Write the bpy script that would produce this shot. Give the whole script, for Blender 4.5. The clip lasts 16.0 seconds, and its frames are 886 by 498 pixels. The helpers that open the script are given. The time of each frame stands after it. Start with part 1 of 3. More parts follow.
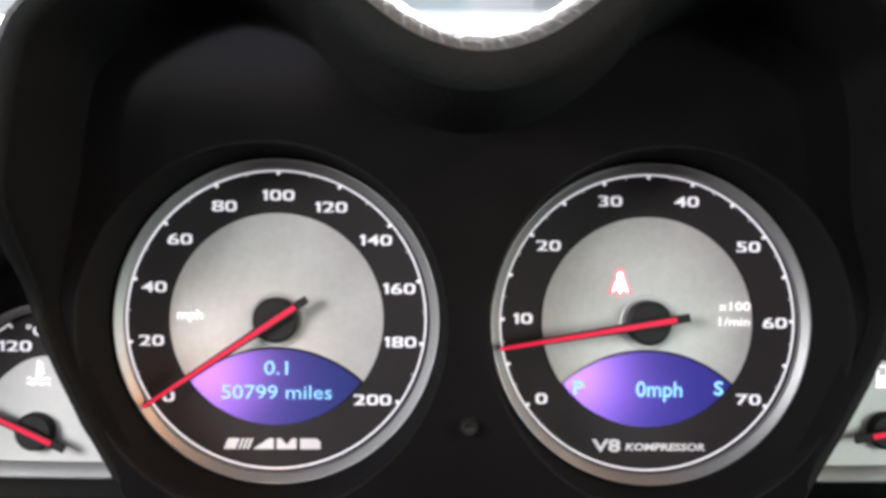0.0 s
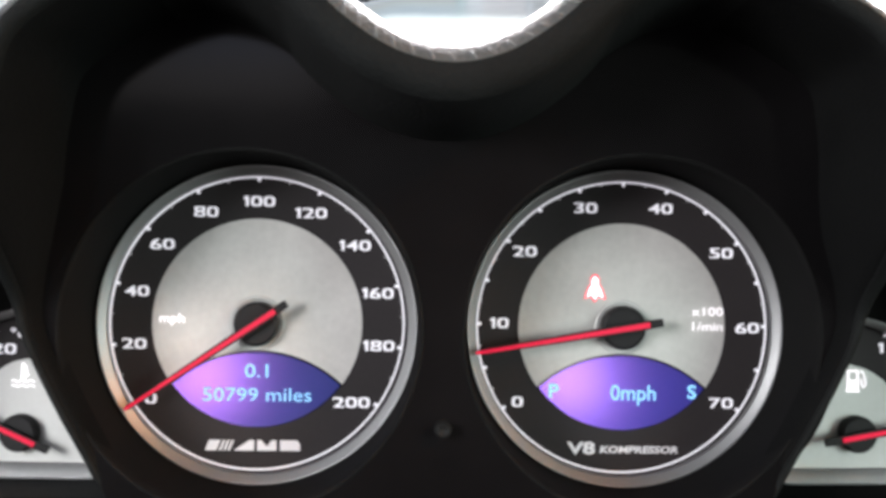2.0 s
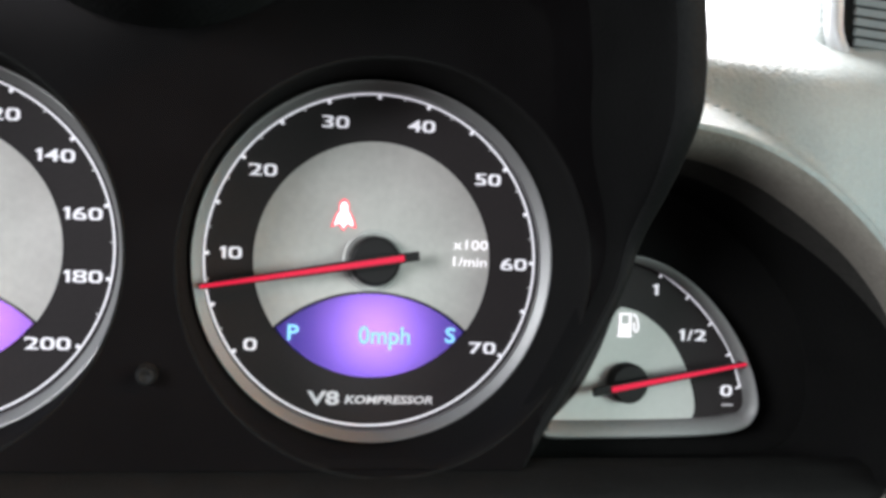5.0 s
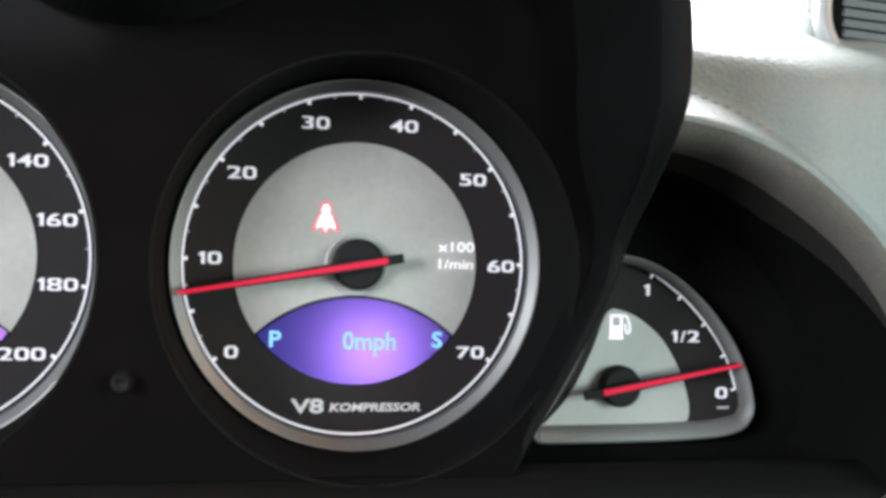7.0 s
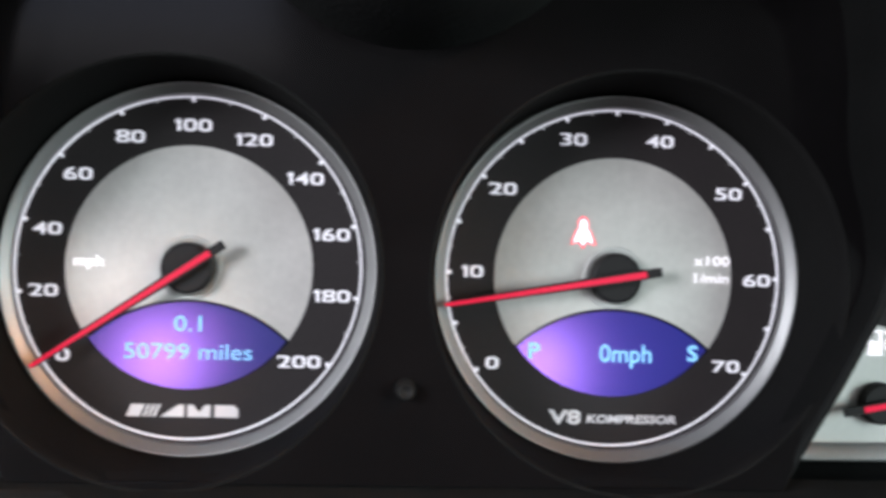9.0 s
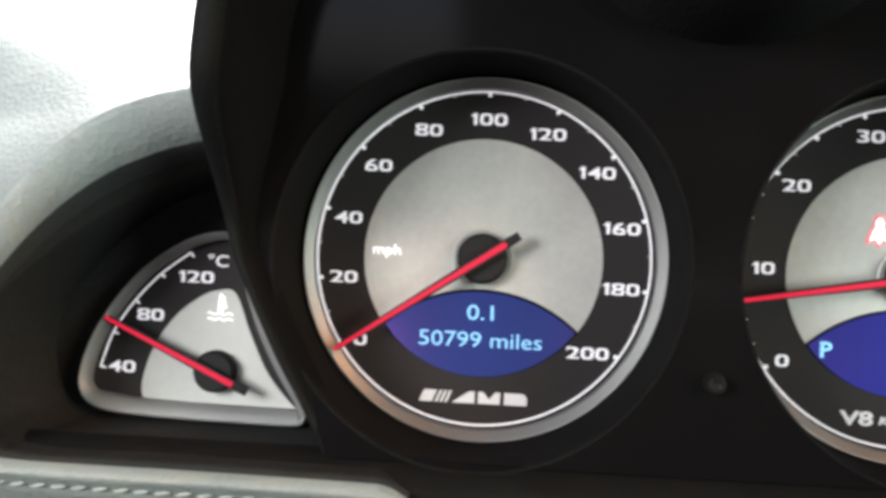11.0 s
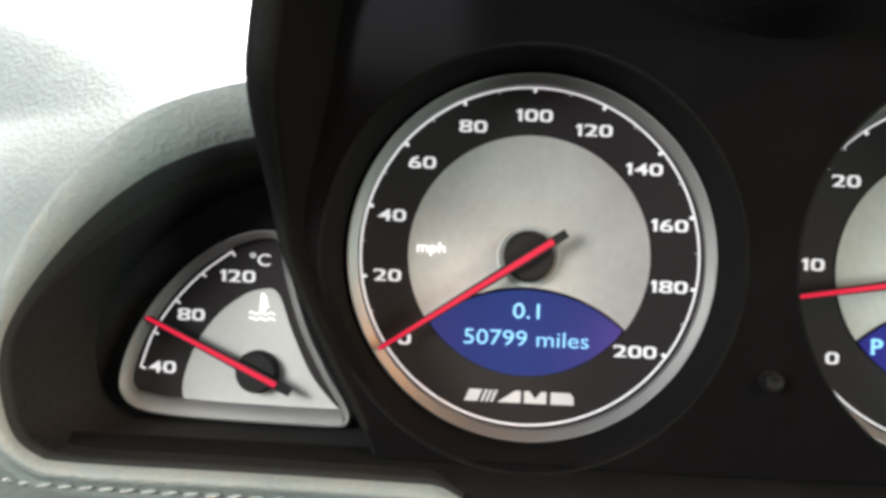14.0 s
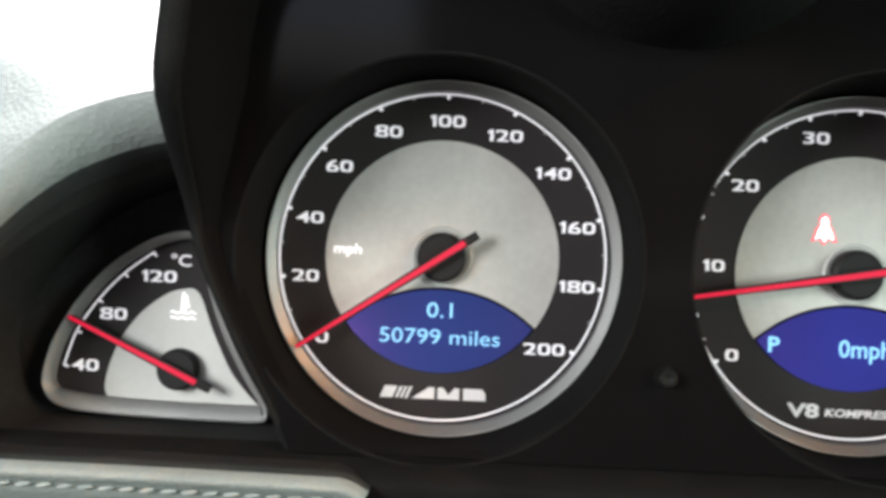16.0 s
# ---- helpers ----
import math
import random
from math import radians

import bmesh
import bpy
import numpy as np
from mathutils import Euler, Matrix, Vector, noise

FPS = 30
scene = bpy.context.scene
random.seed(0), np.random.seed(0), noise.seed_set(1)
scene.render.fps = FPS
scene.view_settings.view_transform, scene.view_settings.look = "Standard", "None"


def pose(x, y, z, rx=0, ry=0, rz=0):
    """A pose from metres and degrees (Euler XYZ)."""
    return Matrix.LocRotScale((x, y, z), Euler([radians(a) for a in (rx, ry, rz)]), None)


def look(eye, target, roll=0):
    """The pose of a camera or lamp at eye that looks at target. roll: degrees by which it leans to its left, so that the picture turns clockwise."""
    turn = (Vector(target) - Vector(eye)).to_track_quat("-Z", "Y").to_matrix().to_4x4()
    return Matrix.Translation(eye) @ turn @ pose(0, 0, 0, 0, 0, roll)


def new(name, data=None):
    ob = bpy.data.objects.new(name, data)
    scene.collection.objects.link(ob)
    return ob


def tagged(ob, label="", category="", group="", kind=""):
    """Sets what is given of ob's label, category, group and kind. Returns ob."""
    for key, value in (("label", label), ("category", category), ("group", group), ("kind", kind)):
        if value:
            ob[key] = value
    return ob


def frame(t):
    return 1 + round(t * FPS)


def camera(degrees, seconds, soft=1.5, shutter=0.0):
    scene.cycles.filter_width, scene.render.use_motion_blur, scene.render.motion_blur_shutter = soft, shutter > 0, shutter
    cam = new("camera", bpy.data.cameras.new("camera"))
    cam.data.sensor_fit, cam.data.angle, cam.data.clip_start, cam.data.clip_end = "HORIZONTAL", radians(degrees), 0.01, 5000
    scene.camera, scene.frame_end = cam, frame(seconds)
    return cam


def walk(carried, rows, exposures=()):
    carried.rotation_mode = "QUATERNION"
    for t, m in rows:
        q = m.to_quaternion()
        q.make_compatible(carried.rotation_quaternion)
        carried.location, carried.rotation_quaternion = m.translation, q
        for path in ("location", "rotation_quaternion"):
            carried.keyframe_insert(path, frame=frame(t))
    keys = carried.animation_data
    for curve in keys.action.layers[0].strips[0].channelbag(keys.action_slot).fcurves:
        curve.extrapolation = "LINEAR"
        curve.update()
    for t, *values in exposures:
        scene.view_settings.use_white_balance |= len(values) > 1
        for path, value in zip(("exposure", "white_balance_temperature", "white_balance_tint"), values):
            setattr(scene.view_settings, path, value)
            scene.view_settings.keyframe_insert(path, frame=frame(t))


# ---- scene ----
# The dials lean back by 18 degrees: G carries the places of the instrument panel into the upright world.
G = pose(0, 0, 1.0, -18, 0, 0)
cam = camera(44.92, 16.0, soft=3.6, shutter=0.5)
PATH = [
    (0.0, G @ pose(-0.01603, -0.35104, 0.02253, 90.161, 0, -1.515) @ pose(0, 0, 0, 0, 0, 0.586)),
    (0.5, G @ pose(-0.01401, -0.35292, 0.02173, 90.825, 0, -1.702) @ pose(0, 0, 0, 0, 0, 0.583)),
    (1.0, G @ pose(-0.01350, -0.35254, 0.01868, 90.983, 0, -1.844) @ pose(0, 0, 0, 0, 0, 0.779)),
    (1.5, G @ pose(-0.01436, -0.35065, 0.01888, 90.858, 0, -1.352) @ pose(0, 0, 0, 0, 0, 0.830)),
    (2.0, G @ pose(-0.00893, -0.35750, 0.02371, 90.275, 0, -1.520) @ pose(0, 0, 0, 0, 0, 0.741)),
    (2.5, G @ pose(-0.00261, -0.35667, 0.02289, 90.651, 0, -0.450) @ pose(0, 0, 0, 0, 0, 1.967)),
    (3.0, G @ pose(-0.00681, -0.35325, 0.02287, 89.709, 0, -1.252) @ pose(0, 0, 0, 0, 0, 2.776)),
    (3.5, G @ pose(-0.00698, -0.34751, 0.01302, 89.998, 0, -2.081) @ pose(0, 0, 0, 0, 0, 2.379)),
    (4.0, G @ pose(0.00351, -0.34152, 0.01731, 89.473, 0, -3.294) @ pose(0, 0, 0, 0, 0, 2.008)),
    (4.5, G @ pose(0.02186, -0.32737, 0.01821, 88.698, 0, -6.959) @ pose(0, 0, 0, 0, 0, 1.599)),
    (4.7, G @ pose(0.02076, -0.31522, 0.01646, 88.194, 0, -10.711) @ pose(0, 0, 0, 0, 0, 2.718)),
    (6.8, G @ pose(0.02628, -0.30544, 0.00962, 88.934, 0, -11.174) @ pose(0, 0, 0, 0, 0, 1.625)),
    (7.0, G @ pose(0.02588, -0.30511, 0.00828, 89.380, 0, -11.090) @ pose(0, 0, 0, 0, 0, 1.451)),
    (7.5, G @ pose(0.02292, -0.30547, 0.00923, 89.474, 0, -9.644) @ pose(0, 0, 0, 0, 0, 1.379)),
    (8.0, G @ pose(0.01523, -0.30605, 0.00914, 89.401, 0, -7.808) @ pose(0, 0, 0, 0, 0, 1.224)),
    (8.5, G @ pose(0.00284, -0.30657, 0.00600, 90.115, 0, -5.788) @ pose(0, 0, 0, 0, 0, 1.271)),
    (9.0, G @ pose(-0.00690, -0.30763, 0.00763, 89.915, 0, -3.341) @ pose(0, 0, 0, 0, 0, 1.449)),
    (9.5, G @ pose(-0.02313, -0.31063, 0.00757, 90.200, 0, -0.404) @ pose(0, 0, 0, 0, 0, 1.571)),
    (10.0, G @ pose(-0.03389, -0.31124, 0.00634, 89.827, 0, 1.666) @ pose(0, 0, 0, 0, 0, 2.335)),
    (10.2, G @ pose(-0.03751, -0.31144, 0.00515, 89.985, 0, 2.064) @ pose(0, 0, 0, 0, 0, 2.540)),
    (12.3, G @ pose(-0.06948, -0.31250, 0.00138, 89.905, 0, 4.989) @ pose(0, 0, 0, 0, 0, 2.126)),
    (12.5, G @ pose(-0.06956, -0.31248, 0.00117, 89.944, 0, 5.021) @ pose(0, 0, 0, 0, 0, 2.153)),
    (13.0, G @ pose(-0.06906, -0.31199, 0.00132, 89.867, 0, 4.917) @ pose(0, 0, 0, 0, 0, 2.276)),
    (13.5, G @ pose(-0.06924, -0.31057, 0.00352, 89.820, 0, 4.169) @ pose(0, 0, 0, 0, 0, 2.157)),
    (14.0, G @ pose(-0.06752, -0.30924, 0.00097, 90.021, 0, 3.308) @ pose(0, 0, 0, 0, 0, 2.386)),
    (14.5, G @ pose(-0.06585, -0.30840, 0.00112, 89.926, 0, 2.899) @ pose(0, 0, 0, 0, 0, 2.154)),
    (15.0, G @ pose(-0.06540, -0.30869, -0.00011, 89.758, 0, 2.648) @ pose(0, 0, 0, 0, 0, 2.088)),
    (15.5, G @ pose(-0.06132, -0.31552, 0.00051, 89.921, 0, 1.997) @ pose(0, 0, 0, 0, 0, 2.245)),
    (16.0, G @ pose(-0.05246, -0.31897, 0.00212, 90.063, 0, 1.450) @ pose(0, 0, 0, 0, 0, 2.457)),
]
walk(cam, PATH, [(0, 0.37, 6560, 20), (1.5, 0.21, 6500, 19), (2.0, 0.28, 6500, 18), (3.0, 0.49, 6350, 19), (4.5, 0.30, 6400, 17), (7.0, 0.17, 6300, 14), (9.0, 0.24, 6250, 19), (10.0, 0.21, 6450, 16), (13.0, 0.24, 6800, 14), (16.0, 0.25, 6650, 13)])

# ---- light ----
world = bpy.data.worlds.new("sky")
scene.world = world
world.use_nodes = True
wn = world.node_tree.nodes
sky = wn.new("ShaderNodeTexSky")
sky.sky_type = "NISHITA"
sky.sun_disc = False
sky.sun_elevation, sky.sun_rotation = radians(47), radians(117)
world.node_tree.links.new(sky.outputs[0], wn["Background"].inputs[0])
wn["Background"].inputs[1].default_value = 0.10


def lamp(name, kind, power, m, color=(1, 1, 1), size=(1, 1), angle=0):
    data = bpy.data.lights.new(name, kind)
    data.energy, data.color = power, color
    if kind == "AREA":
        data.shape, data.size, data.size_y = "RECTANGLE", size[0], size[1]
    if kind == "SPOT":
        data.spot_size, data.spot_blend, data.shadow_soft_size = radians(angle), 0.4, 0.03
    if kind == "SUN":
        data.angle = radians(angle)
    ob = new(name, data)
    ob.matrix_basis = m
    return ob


lamp("sun", "SUN", 3.4, look((5, -2.5, 7), (0, 0, 1)), (1.0, 0.97, 0.92), angle=5)
lamp("windscreen_daylight", "AREA", 115, look((0.1, 0.62, 1.47), (0.1, 0.05, 1.03)), (1.0, 1.0, 0.985), (1.3, 0.45))
lamp("side_window_daylight", "AREA", 8.3, look((-0.64, -0.64, 1.38), (0.0, -0.02, 1.0)), (0.94, 1.0, 0.99), (0.36, 0.28))
# lamp in a made-up roof gap, for the pale patch on the panel
lamp("panel_patch_lamp", "AREA", 0.62, pose(-0.39, -0.585, 1.53), (1.0, 0.98, 0.95), (0.54, 0.69))
# unseen warm lamp, added for the copper glint on the bezel rings
lamp("bezel_glint_lamp", "AREA", 0.165, look((0.46, -0.33, 1.50), (-0.12, 0.0, 0.96)), (1.0, 0.45, 0.18), (0.44, 0.11)).data.spread = radians(26)
lamp("right_window_daylight", "AREA", 9.4, look((0.90, -0.78, 1.34), (0.10, -0.02, 1.0)), (0.80, 1.0, 0.925), (0.5, 0.46))
# two unseen lamps behind the camera, added for the displays' violet reflections
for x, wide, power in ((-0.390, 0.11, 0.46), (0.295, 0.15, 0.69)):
    lamp("display_glint_lamp", "AREA", power, pose(x, -1.585, 1.305, 90, 0, 0), (1.0, 0.96, 0.93), (wide, 0.11))


# ---- materials ----
def surface(name, color, rough=0.5, metal=0.0, vary=0.12, grain=600.0, bump=0.0, bump_scale=900.0, coat=0.0, spec=0.5, rough_vary=0.08, wave=0.0, cloud=1.0):
    """A node material with colour and gloss that vary at two scales, and a fine relief."""
    m = bpy.data.materials.new(name)
    m.use_nodes = True
    n, l = m.node_tree.nodes, m.node_tree.links
    p = n["Principled BSDF"]
    p.inputs["Metallic"].default_value = metal
    p.inputs["Coat Weight"].default_value = coat
    p.inputs["Coat Roughness"].default_value = 0.06
    p.inputs["Specular IOR Level"].default_value = spec
    co = n.new("ShaderNodeTexCoord")
    fine, wide, both = n.new("ShaderNodeTexNoise"), n.new("ShaderNodeTexNoise"), n.new("ShaderNodeMath")
    fine.inputs["Scale"].default_value, wide.inputs["Scale"].default_value = grain, grain / 14
    fine.inputs["Detail"].default_value = wide.inputs["Detail"].default_value = 5
    for t in (fine, wide):
        l.new(co.outputs["Object"], t.inputs["Vector"])
    both.operation = "MULTIPLY_ADD"
    both.inputs[1].default_value = cloud
    shift = n.new("ShaderNodeMath")
    shift.inputs[1].default_value = 0.5 - 0.5 * cloud
    l.new(fine.outputs[0], shift.inputs[0])
    l.new(wide.outputs[0], both.inputs[0])
    l.new(shift.outputs[0], both.inputs[2])
    ramp = n.new("ShaderNodeMapRange")
    ramp.inputs["From Min"].default_value, ramp.inputs["From Max"].default_value = 0.6, 1.4
    ramp.clamp = False
    ramp.inputs["To Min"].default_value, ramp.inputs["To Max"].default_value = 1 - vary, 1 + vary
    l.new(both.outputs[0], ramp.inputs["Value"])
    mul = n.new("ShaderNodeVectorMath")
    mul.operation = "SCALE"
    mul.inputs[0].default_value = color
    l.new(ramp.outputs[0], mul.inputs["Scale"])
    l.new(mul.outputs[0], p.inputs["Base Color"])
    rr = n.new("ShaderNodeMapRange")
    rr.inputs["To Min"].default_value, rr.inputs["To Max"].default_value = max(0.02, rough - rough_vary), min(1, rough + rough_vary)
    l.new(wide.outputs[0], rr.inputs["Value"])
    l.new(rr.outputs[0], p.inputs["Roughness"])
    if wave:
        w, b = n.new("ShaderNodeTexNoise"), n.new("ShaderNodeBump")
        w.inputs["Scale"].default_value, w.inputs["Detail"].default_value = 17, 1
        l.new(co.outputs["Object"], w.inputs["Vector"])
        b.inputs["Strength"].default_value, b.inputs["Distance"].default_value = wave, 0.004
        l.new(w.outputs[0], b.inputs["Height"])
        l.new(b.outputs[0], p.inputs["Normal"])
    if bump:
        v, b = n.new("ShaderNodeTexVoronoi"), n.new("ShaderNodeBump")
        v.inputs["Scale"].default_value = bump_scale
        l.new(co.outputs["Object"], v.inputs["Vector"])
        b.inputs["Strength"].default_value, b.inputs["Distance"].default_value = bump, 0.0004
        l.new(v.outputs["Distance"], b.inputs["Height"])
        l.new(b.outputs[0], p.inputs["Normal"])
    return m


def glow(name, color, strength, base=(0.3, 0.3, 0.3), rough=0.4):
    m = bpy.data.materials.new(name)
    m.use_nodes = True
    p = m.node_tree.nodes["Principled BSDF"]
    p.inputs["Base Color"].default_value = (*base, 1)
    p.inputs["Roughness"].default_value = rough
    p.inputs["Emission Color"].default_value = (*color, 1)
    p.inputs["Emission Strength"].default_value = strength
    return m


def display_glass(name, blue, tint):
    """A backlit liquid crystal panel: blue light from behind, and a violet mirror layer that returns the lamps added
    behind the camera.
    """
    m = glow(name, blue, 1.0, tint, 0.155)
    n, l = m.node_tree.nodes, m.node_tree.links
    p = n["Principled BSDF"]
    p.inputs["Metallic"].default_value = 1.0
    co, away, t = n.new("ShaderNodeTexCoord"), n.new("ShaderNodeVectorMath"), n.new("ShaderNodeTexNoise")
    away.operation, away.inputs[1].default_value = "DISTANCE", (0.001, 0.0, -0.024)
    l.new(co.outputs["Object"], away.inputs[0])
    t.inputs["Scale"].default_value = 45
    l.new(co.outputs["Object"], t.inputs["Vector"])
    far, add = n.new("ShaderNodeMapRange"), n.new("ShaderNodeMath")
    far.inputs["From Min"].default_value, far.inputs["From Max"].default_value = 0.002, 0.030
    far.inputs["To Min"].default_value, far.inputs["To Max"].default_value = 1.0, 0.62
    l.new(away.outputs["Value"], far.inputs["Value"])
    add.operation = "MULTIPLY_ADD"
    add.inputs[1].default_value = 0.25
    l.new(t.outputs[0], add.inputs[0])
    l.new(far.outputs[0], add.inputs[2])
    l.new(add.outputs[0], p.inputs["Emission Strength"])
    return m


LEATHER = surface("grey_leather", (0.247, 0.276, 0.262), 0.55, vary=0.12, grain=900, bump=0.55, bump_scale=700)
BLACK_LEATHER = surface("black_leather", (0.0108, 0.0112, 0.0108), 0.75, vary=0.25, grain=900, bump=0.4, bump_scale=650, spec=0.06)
# the hood's black leather, greyed to stand for windscreen light on the lip
HOOD_LEATHER = surface("hood_leather_lit", (0.070, 0.071, 0.069), 0.5, vary=0.25, grain=900, bump=0.7, bump_scale=650, spec=0.35)
# inside of the hood in two tones: glare under the dip, shade at the sides
UNDERSIDE = surface("hood_lining_lit", (0.0125, 0.0128, 0.0123), 0.8, vary=0.25, grain=900, bump=0.4, bump_scale=650, spec=0.06)
HOOD_LINING = surface("hood_lining_shaded", (0.0066, 0.0066, 0.0064), 0.85, vary=0.25, grain=900, bump=0.4, bump_scale=900, spec=0.04)
MATTE = surface("black_plastic", (0.005, 0.0048, 0.0045), 0.7, vary=0.2, grain=1200, bump=0.25, bump_scale=1500, spec=0.15)
# one pod lining in two tones: shaded on the right, lit on the left
LININGS = {1: surface("pod_lining_shaded", (0.0050, 0.0049, 0.0047), 0.85, vary=0.3, grain=500, bump=0.4, bump_scale=900, spec=0.10)}
LININGS[-1] = surface("pod_lining_lit", (0.023, 0.0232, 0.0226), 0.85, vary=0.3, grain=500, bump=0.4, bump_scale=900, spec=0.15)
# shade on the pods' leather roll, painted as stepped darker bands
EDGES = {1: surface("brown_shade_edge", (0.175, 0.160, 0.138), 0.8, vary=0.2, grain=700, bump=0.3, bump_scale=1100, spec=0.2)}
EDGES[-1] = surface("green_grey_shade_edge", (0.042, 0.046, 0.045), 0.8, vary=0.2, grain=700, bump=0.3, bump_scale=1100, spec=0.2)
SHADE_THROATS = {1: surface("brown_shade_throat", (0.028, 0.0265, 0.024), 0.85, vary=0.3, grain=500, bump=0.4, bump_scale=900, spec=0.15)}
SHADE_THROATS[-1] = surface("grey_shade_throat", (0.036, 0.037, 0.035), 0.85, vary=0.3, grain=500, bump=0.4, bump_scale=900, spec=0.15)
PANEL = surface("glossy_black_plastic", (0.0050, 0.0045, 0.0047), 0.12, vary=0.2, grain=700, spec=0.30, rough_vary=0.02)
FACE = surface("dial_black", (0.026, 0.0218, 0.0222), 0.6, vary=0.12, grain=800, spec=0.2)
# cloudy tone in the colour stands in for soft reflections on the discs
SILVER = surface("satin_silver", (0.556, 0.541, 0.509), 0.40, 0.32, vary=0.09, grain=420, wave=0.9, cloud=2.6)
PALE = surface("pale_silver", (0.53, 0.53, 0.505), 0.5, 0.3, vary=0.05, grain=500)
CHROME = surface("satin_chrome", (0.27, 0.266, 0.262), 0.46, 0.62, vary=0.06, grain=900)
LEDGE = surface("dark_matt_plastic", (0.0100, 0.0097, 0.0093), 0.8, vary=0.25, grain=900, bump=0.25, bump_scale=1500, spec=0.04)
SATIN = surface("brushed_grey_metal", (0.27, 0.268, 0.264), 0.58, 0.5, vary=0.08, grain=900)
KNOB = surface("worn_knob_plastic", (0.0095, 0.0095, 0.0092), 0.5, vary=0.3, grain=1500, spec=0.12)
HUB = surface("hub_plastic", (0.014, 0.013, 0.013), 0.55, vary=0.15, grain=900, spec=0.2)
TRIM = surface("vent_trim", (0.40, 0.41, 0.41), 0.45, 0.4, vary=0.05, grain=400)
SLAT = surface("vent_slat_plastic", (0.13, 0.14, 0.14), 0.5, vary=0.15, grain=700)
ROOF = surface("dark_roof_lining", (0.052, 0.048, 0.044), 0.85, vary=0.1, grain=60)
CARPET = surface("dark_carpet", (0.009, 0.0088, 0.0085), 0.95, vary=0.3, grain=300, bump=0.5, bump_scale=400, spec=0.1)
CABIN = surface("cabin_lining", (0.022, 0.021, 0.020), 0.8, vary=0.15, grain=60)
PAINT = surface("silver_green_paint", (0.50, 0.57, 0.53), 0.35, 0.3, vary=0.05, grain=12, coat=0.5)
WHITE_PAINT = surface("white_paint", (0.82, 0.83, 0.82), 0.35, vary=0.04, grain=20)
TYRE = surface("tyre_rubber", (0.06, 0.065, 0.06), 0.8, vary=0.2, grain=60)
GLASS = surface("dark_glass", (0.03, 0.035, 0.035), 0.08, vary=0.1, grain=10)
PINK = surface("pink_render", (0.70, 0.64, 0.61), 0.85, vary=0.1, grain=14)
TEAL = surface("teal_paint", (0.45, 0.65, 0.62), 0.5, vary=0.1, grain=30)
CONCRETE = surface("concrete", (0.50, 0.54, 0.50), 0.85, vary=0.2, grain=6)
THREAD = surface("pale_thread", (0.36, 0.39, 0.37), 0.7, vary=0.1, grain=3000)
SEAM = surface("grey_thread", (0.11, 0.11, 0.108), 0.7, vary=0.1, grain=3000)
WHITE = glow("backlit_white", (0.93, 0.93, 1.0), 0.49, (0.6, 0.6, 0.6))
DIM = glow("backlit_grey", (0.85, 0.85, 0.88), 0.24, (0.5, 0.5, 0.5))
BRIGHT = glow("telltale_white", (1.0, 0.98, 1.0), 0.85, (0.6, 0.6, 0.6))
RED = glow("needle_red", (0.64, 0.008, 0.042), 1.0, (0.12, 0.004, 0.012), 0.8)
REDLAMP = glow("telltale_red", (1.0, 0.06, 0.10), 1.0, (0.5, 0.1, 0.1))
REDCORE = glow("telltale_core", (1.0, 0.80, 0.80), 1.3, (0.5, 0.3, 0.3))
CYAN = glow("display_cyan", (0.24, 0.64, 0.98), 1.05, (0.1, 0.2, 0.3))
LCD = display_glass("display_violet", (0.017, 0.030, 0.218), (0.125, 0.062, 0.26))
LCD_BLUE = display_glass("display_blue", (0.012, 0.040, 0.163), (0.150, 0.062, 0.26))


# ---- building blocks ----
def mesh_of(name, bm, material, smooth=False):
    bmesh.ops.recalc_face_normals(bm, faces=bm.faces)
    me = bpy.data.meshes.new(name)
    bm.to_mesh(me)
    bm.free()
    me.materials.append(material)
    if smooth:
        me.shade_smooth()
    return me


def part(name, bm, material, parent, label="", smooth=False, at=None):
    """Links a bmesh (or a mesh) as one mesh object under a thing or a part."""
    me = bm if isinstance(bm, bpy.types.Mesh) else mesh_of(name, bm, material, smooth)
    ob = new(name, me)
    ob.parent = parent
    if at is not None:
        ob.matrix_basis = at
    return tagged(ob, label)


def thing(name, label, category, at, group="", kind=""):
    ob = new(name)
    ob.empty_display_size = 0.02
    ob.matrix_basis = at
    return tagged(ob, label, category, group, kind)


def solid(name, bm, material, at, label, category, group="", kind="", smooth=False):
    ob = new(name, mesh_of(name, bm, material, smooth))
    ob.matrix_basis = at
    return tagged(ob, label, category, group, kind)


def prism(outline, y0, y1, bevel=0.0):
    """A plate with that outline in x and z, from y0 (front) to y1."""
    bm = bmesh.new()
    vs = [bm.verts.new((x, y0, z)) for x, z in outline]
    f = bm.faces.new(vs)
    r = bmesh.ops.extrude_face_region(bm, geom=[f])
    bmesh.ops.translate(bm, verts=[v for v in r["geom"] if isinstance(v, bmesh.types.BMVert)], vec=(0, y1 - y0, 0))
    if bevel:
        edge = [e for e in bm.edges if all(abs(v.co.y - y0) < 1e-7 for v in e.verts)]
        bmesh.ops.bevel(bm, geom=edge, offset=bevel, segments=2, affect="EDGES")
    return bm


def lathe(profile, seg=96, start=0.0, end=360.0):
    """Turns (radius, y) pairs about the y axis; angles count anticlockwise from +x as the driver sees it."""
    bm = bmesh.new()
    whole = end - start >= 359.9
    n = seg if whole else seg + 1
    rings = []
    for k in range(n):
        a = radians(start + (end - start) * k / seg)
        rings.append([bm.verts.new((r * math.cos(a), y, r * math.sin(a))) for r, y in profile])
    for k in range(seg):
        a, b = rings[k], rings[(k + 1) % n]
        for j in range(len(profile) - 1):
            bm.faces.new((a[j], a[j + 1], b[j + 1], b[j]))
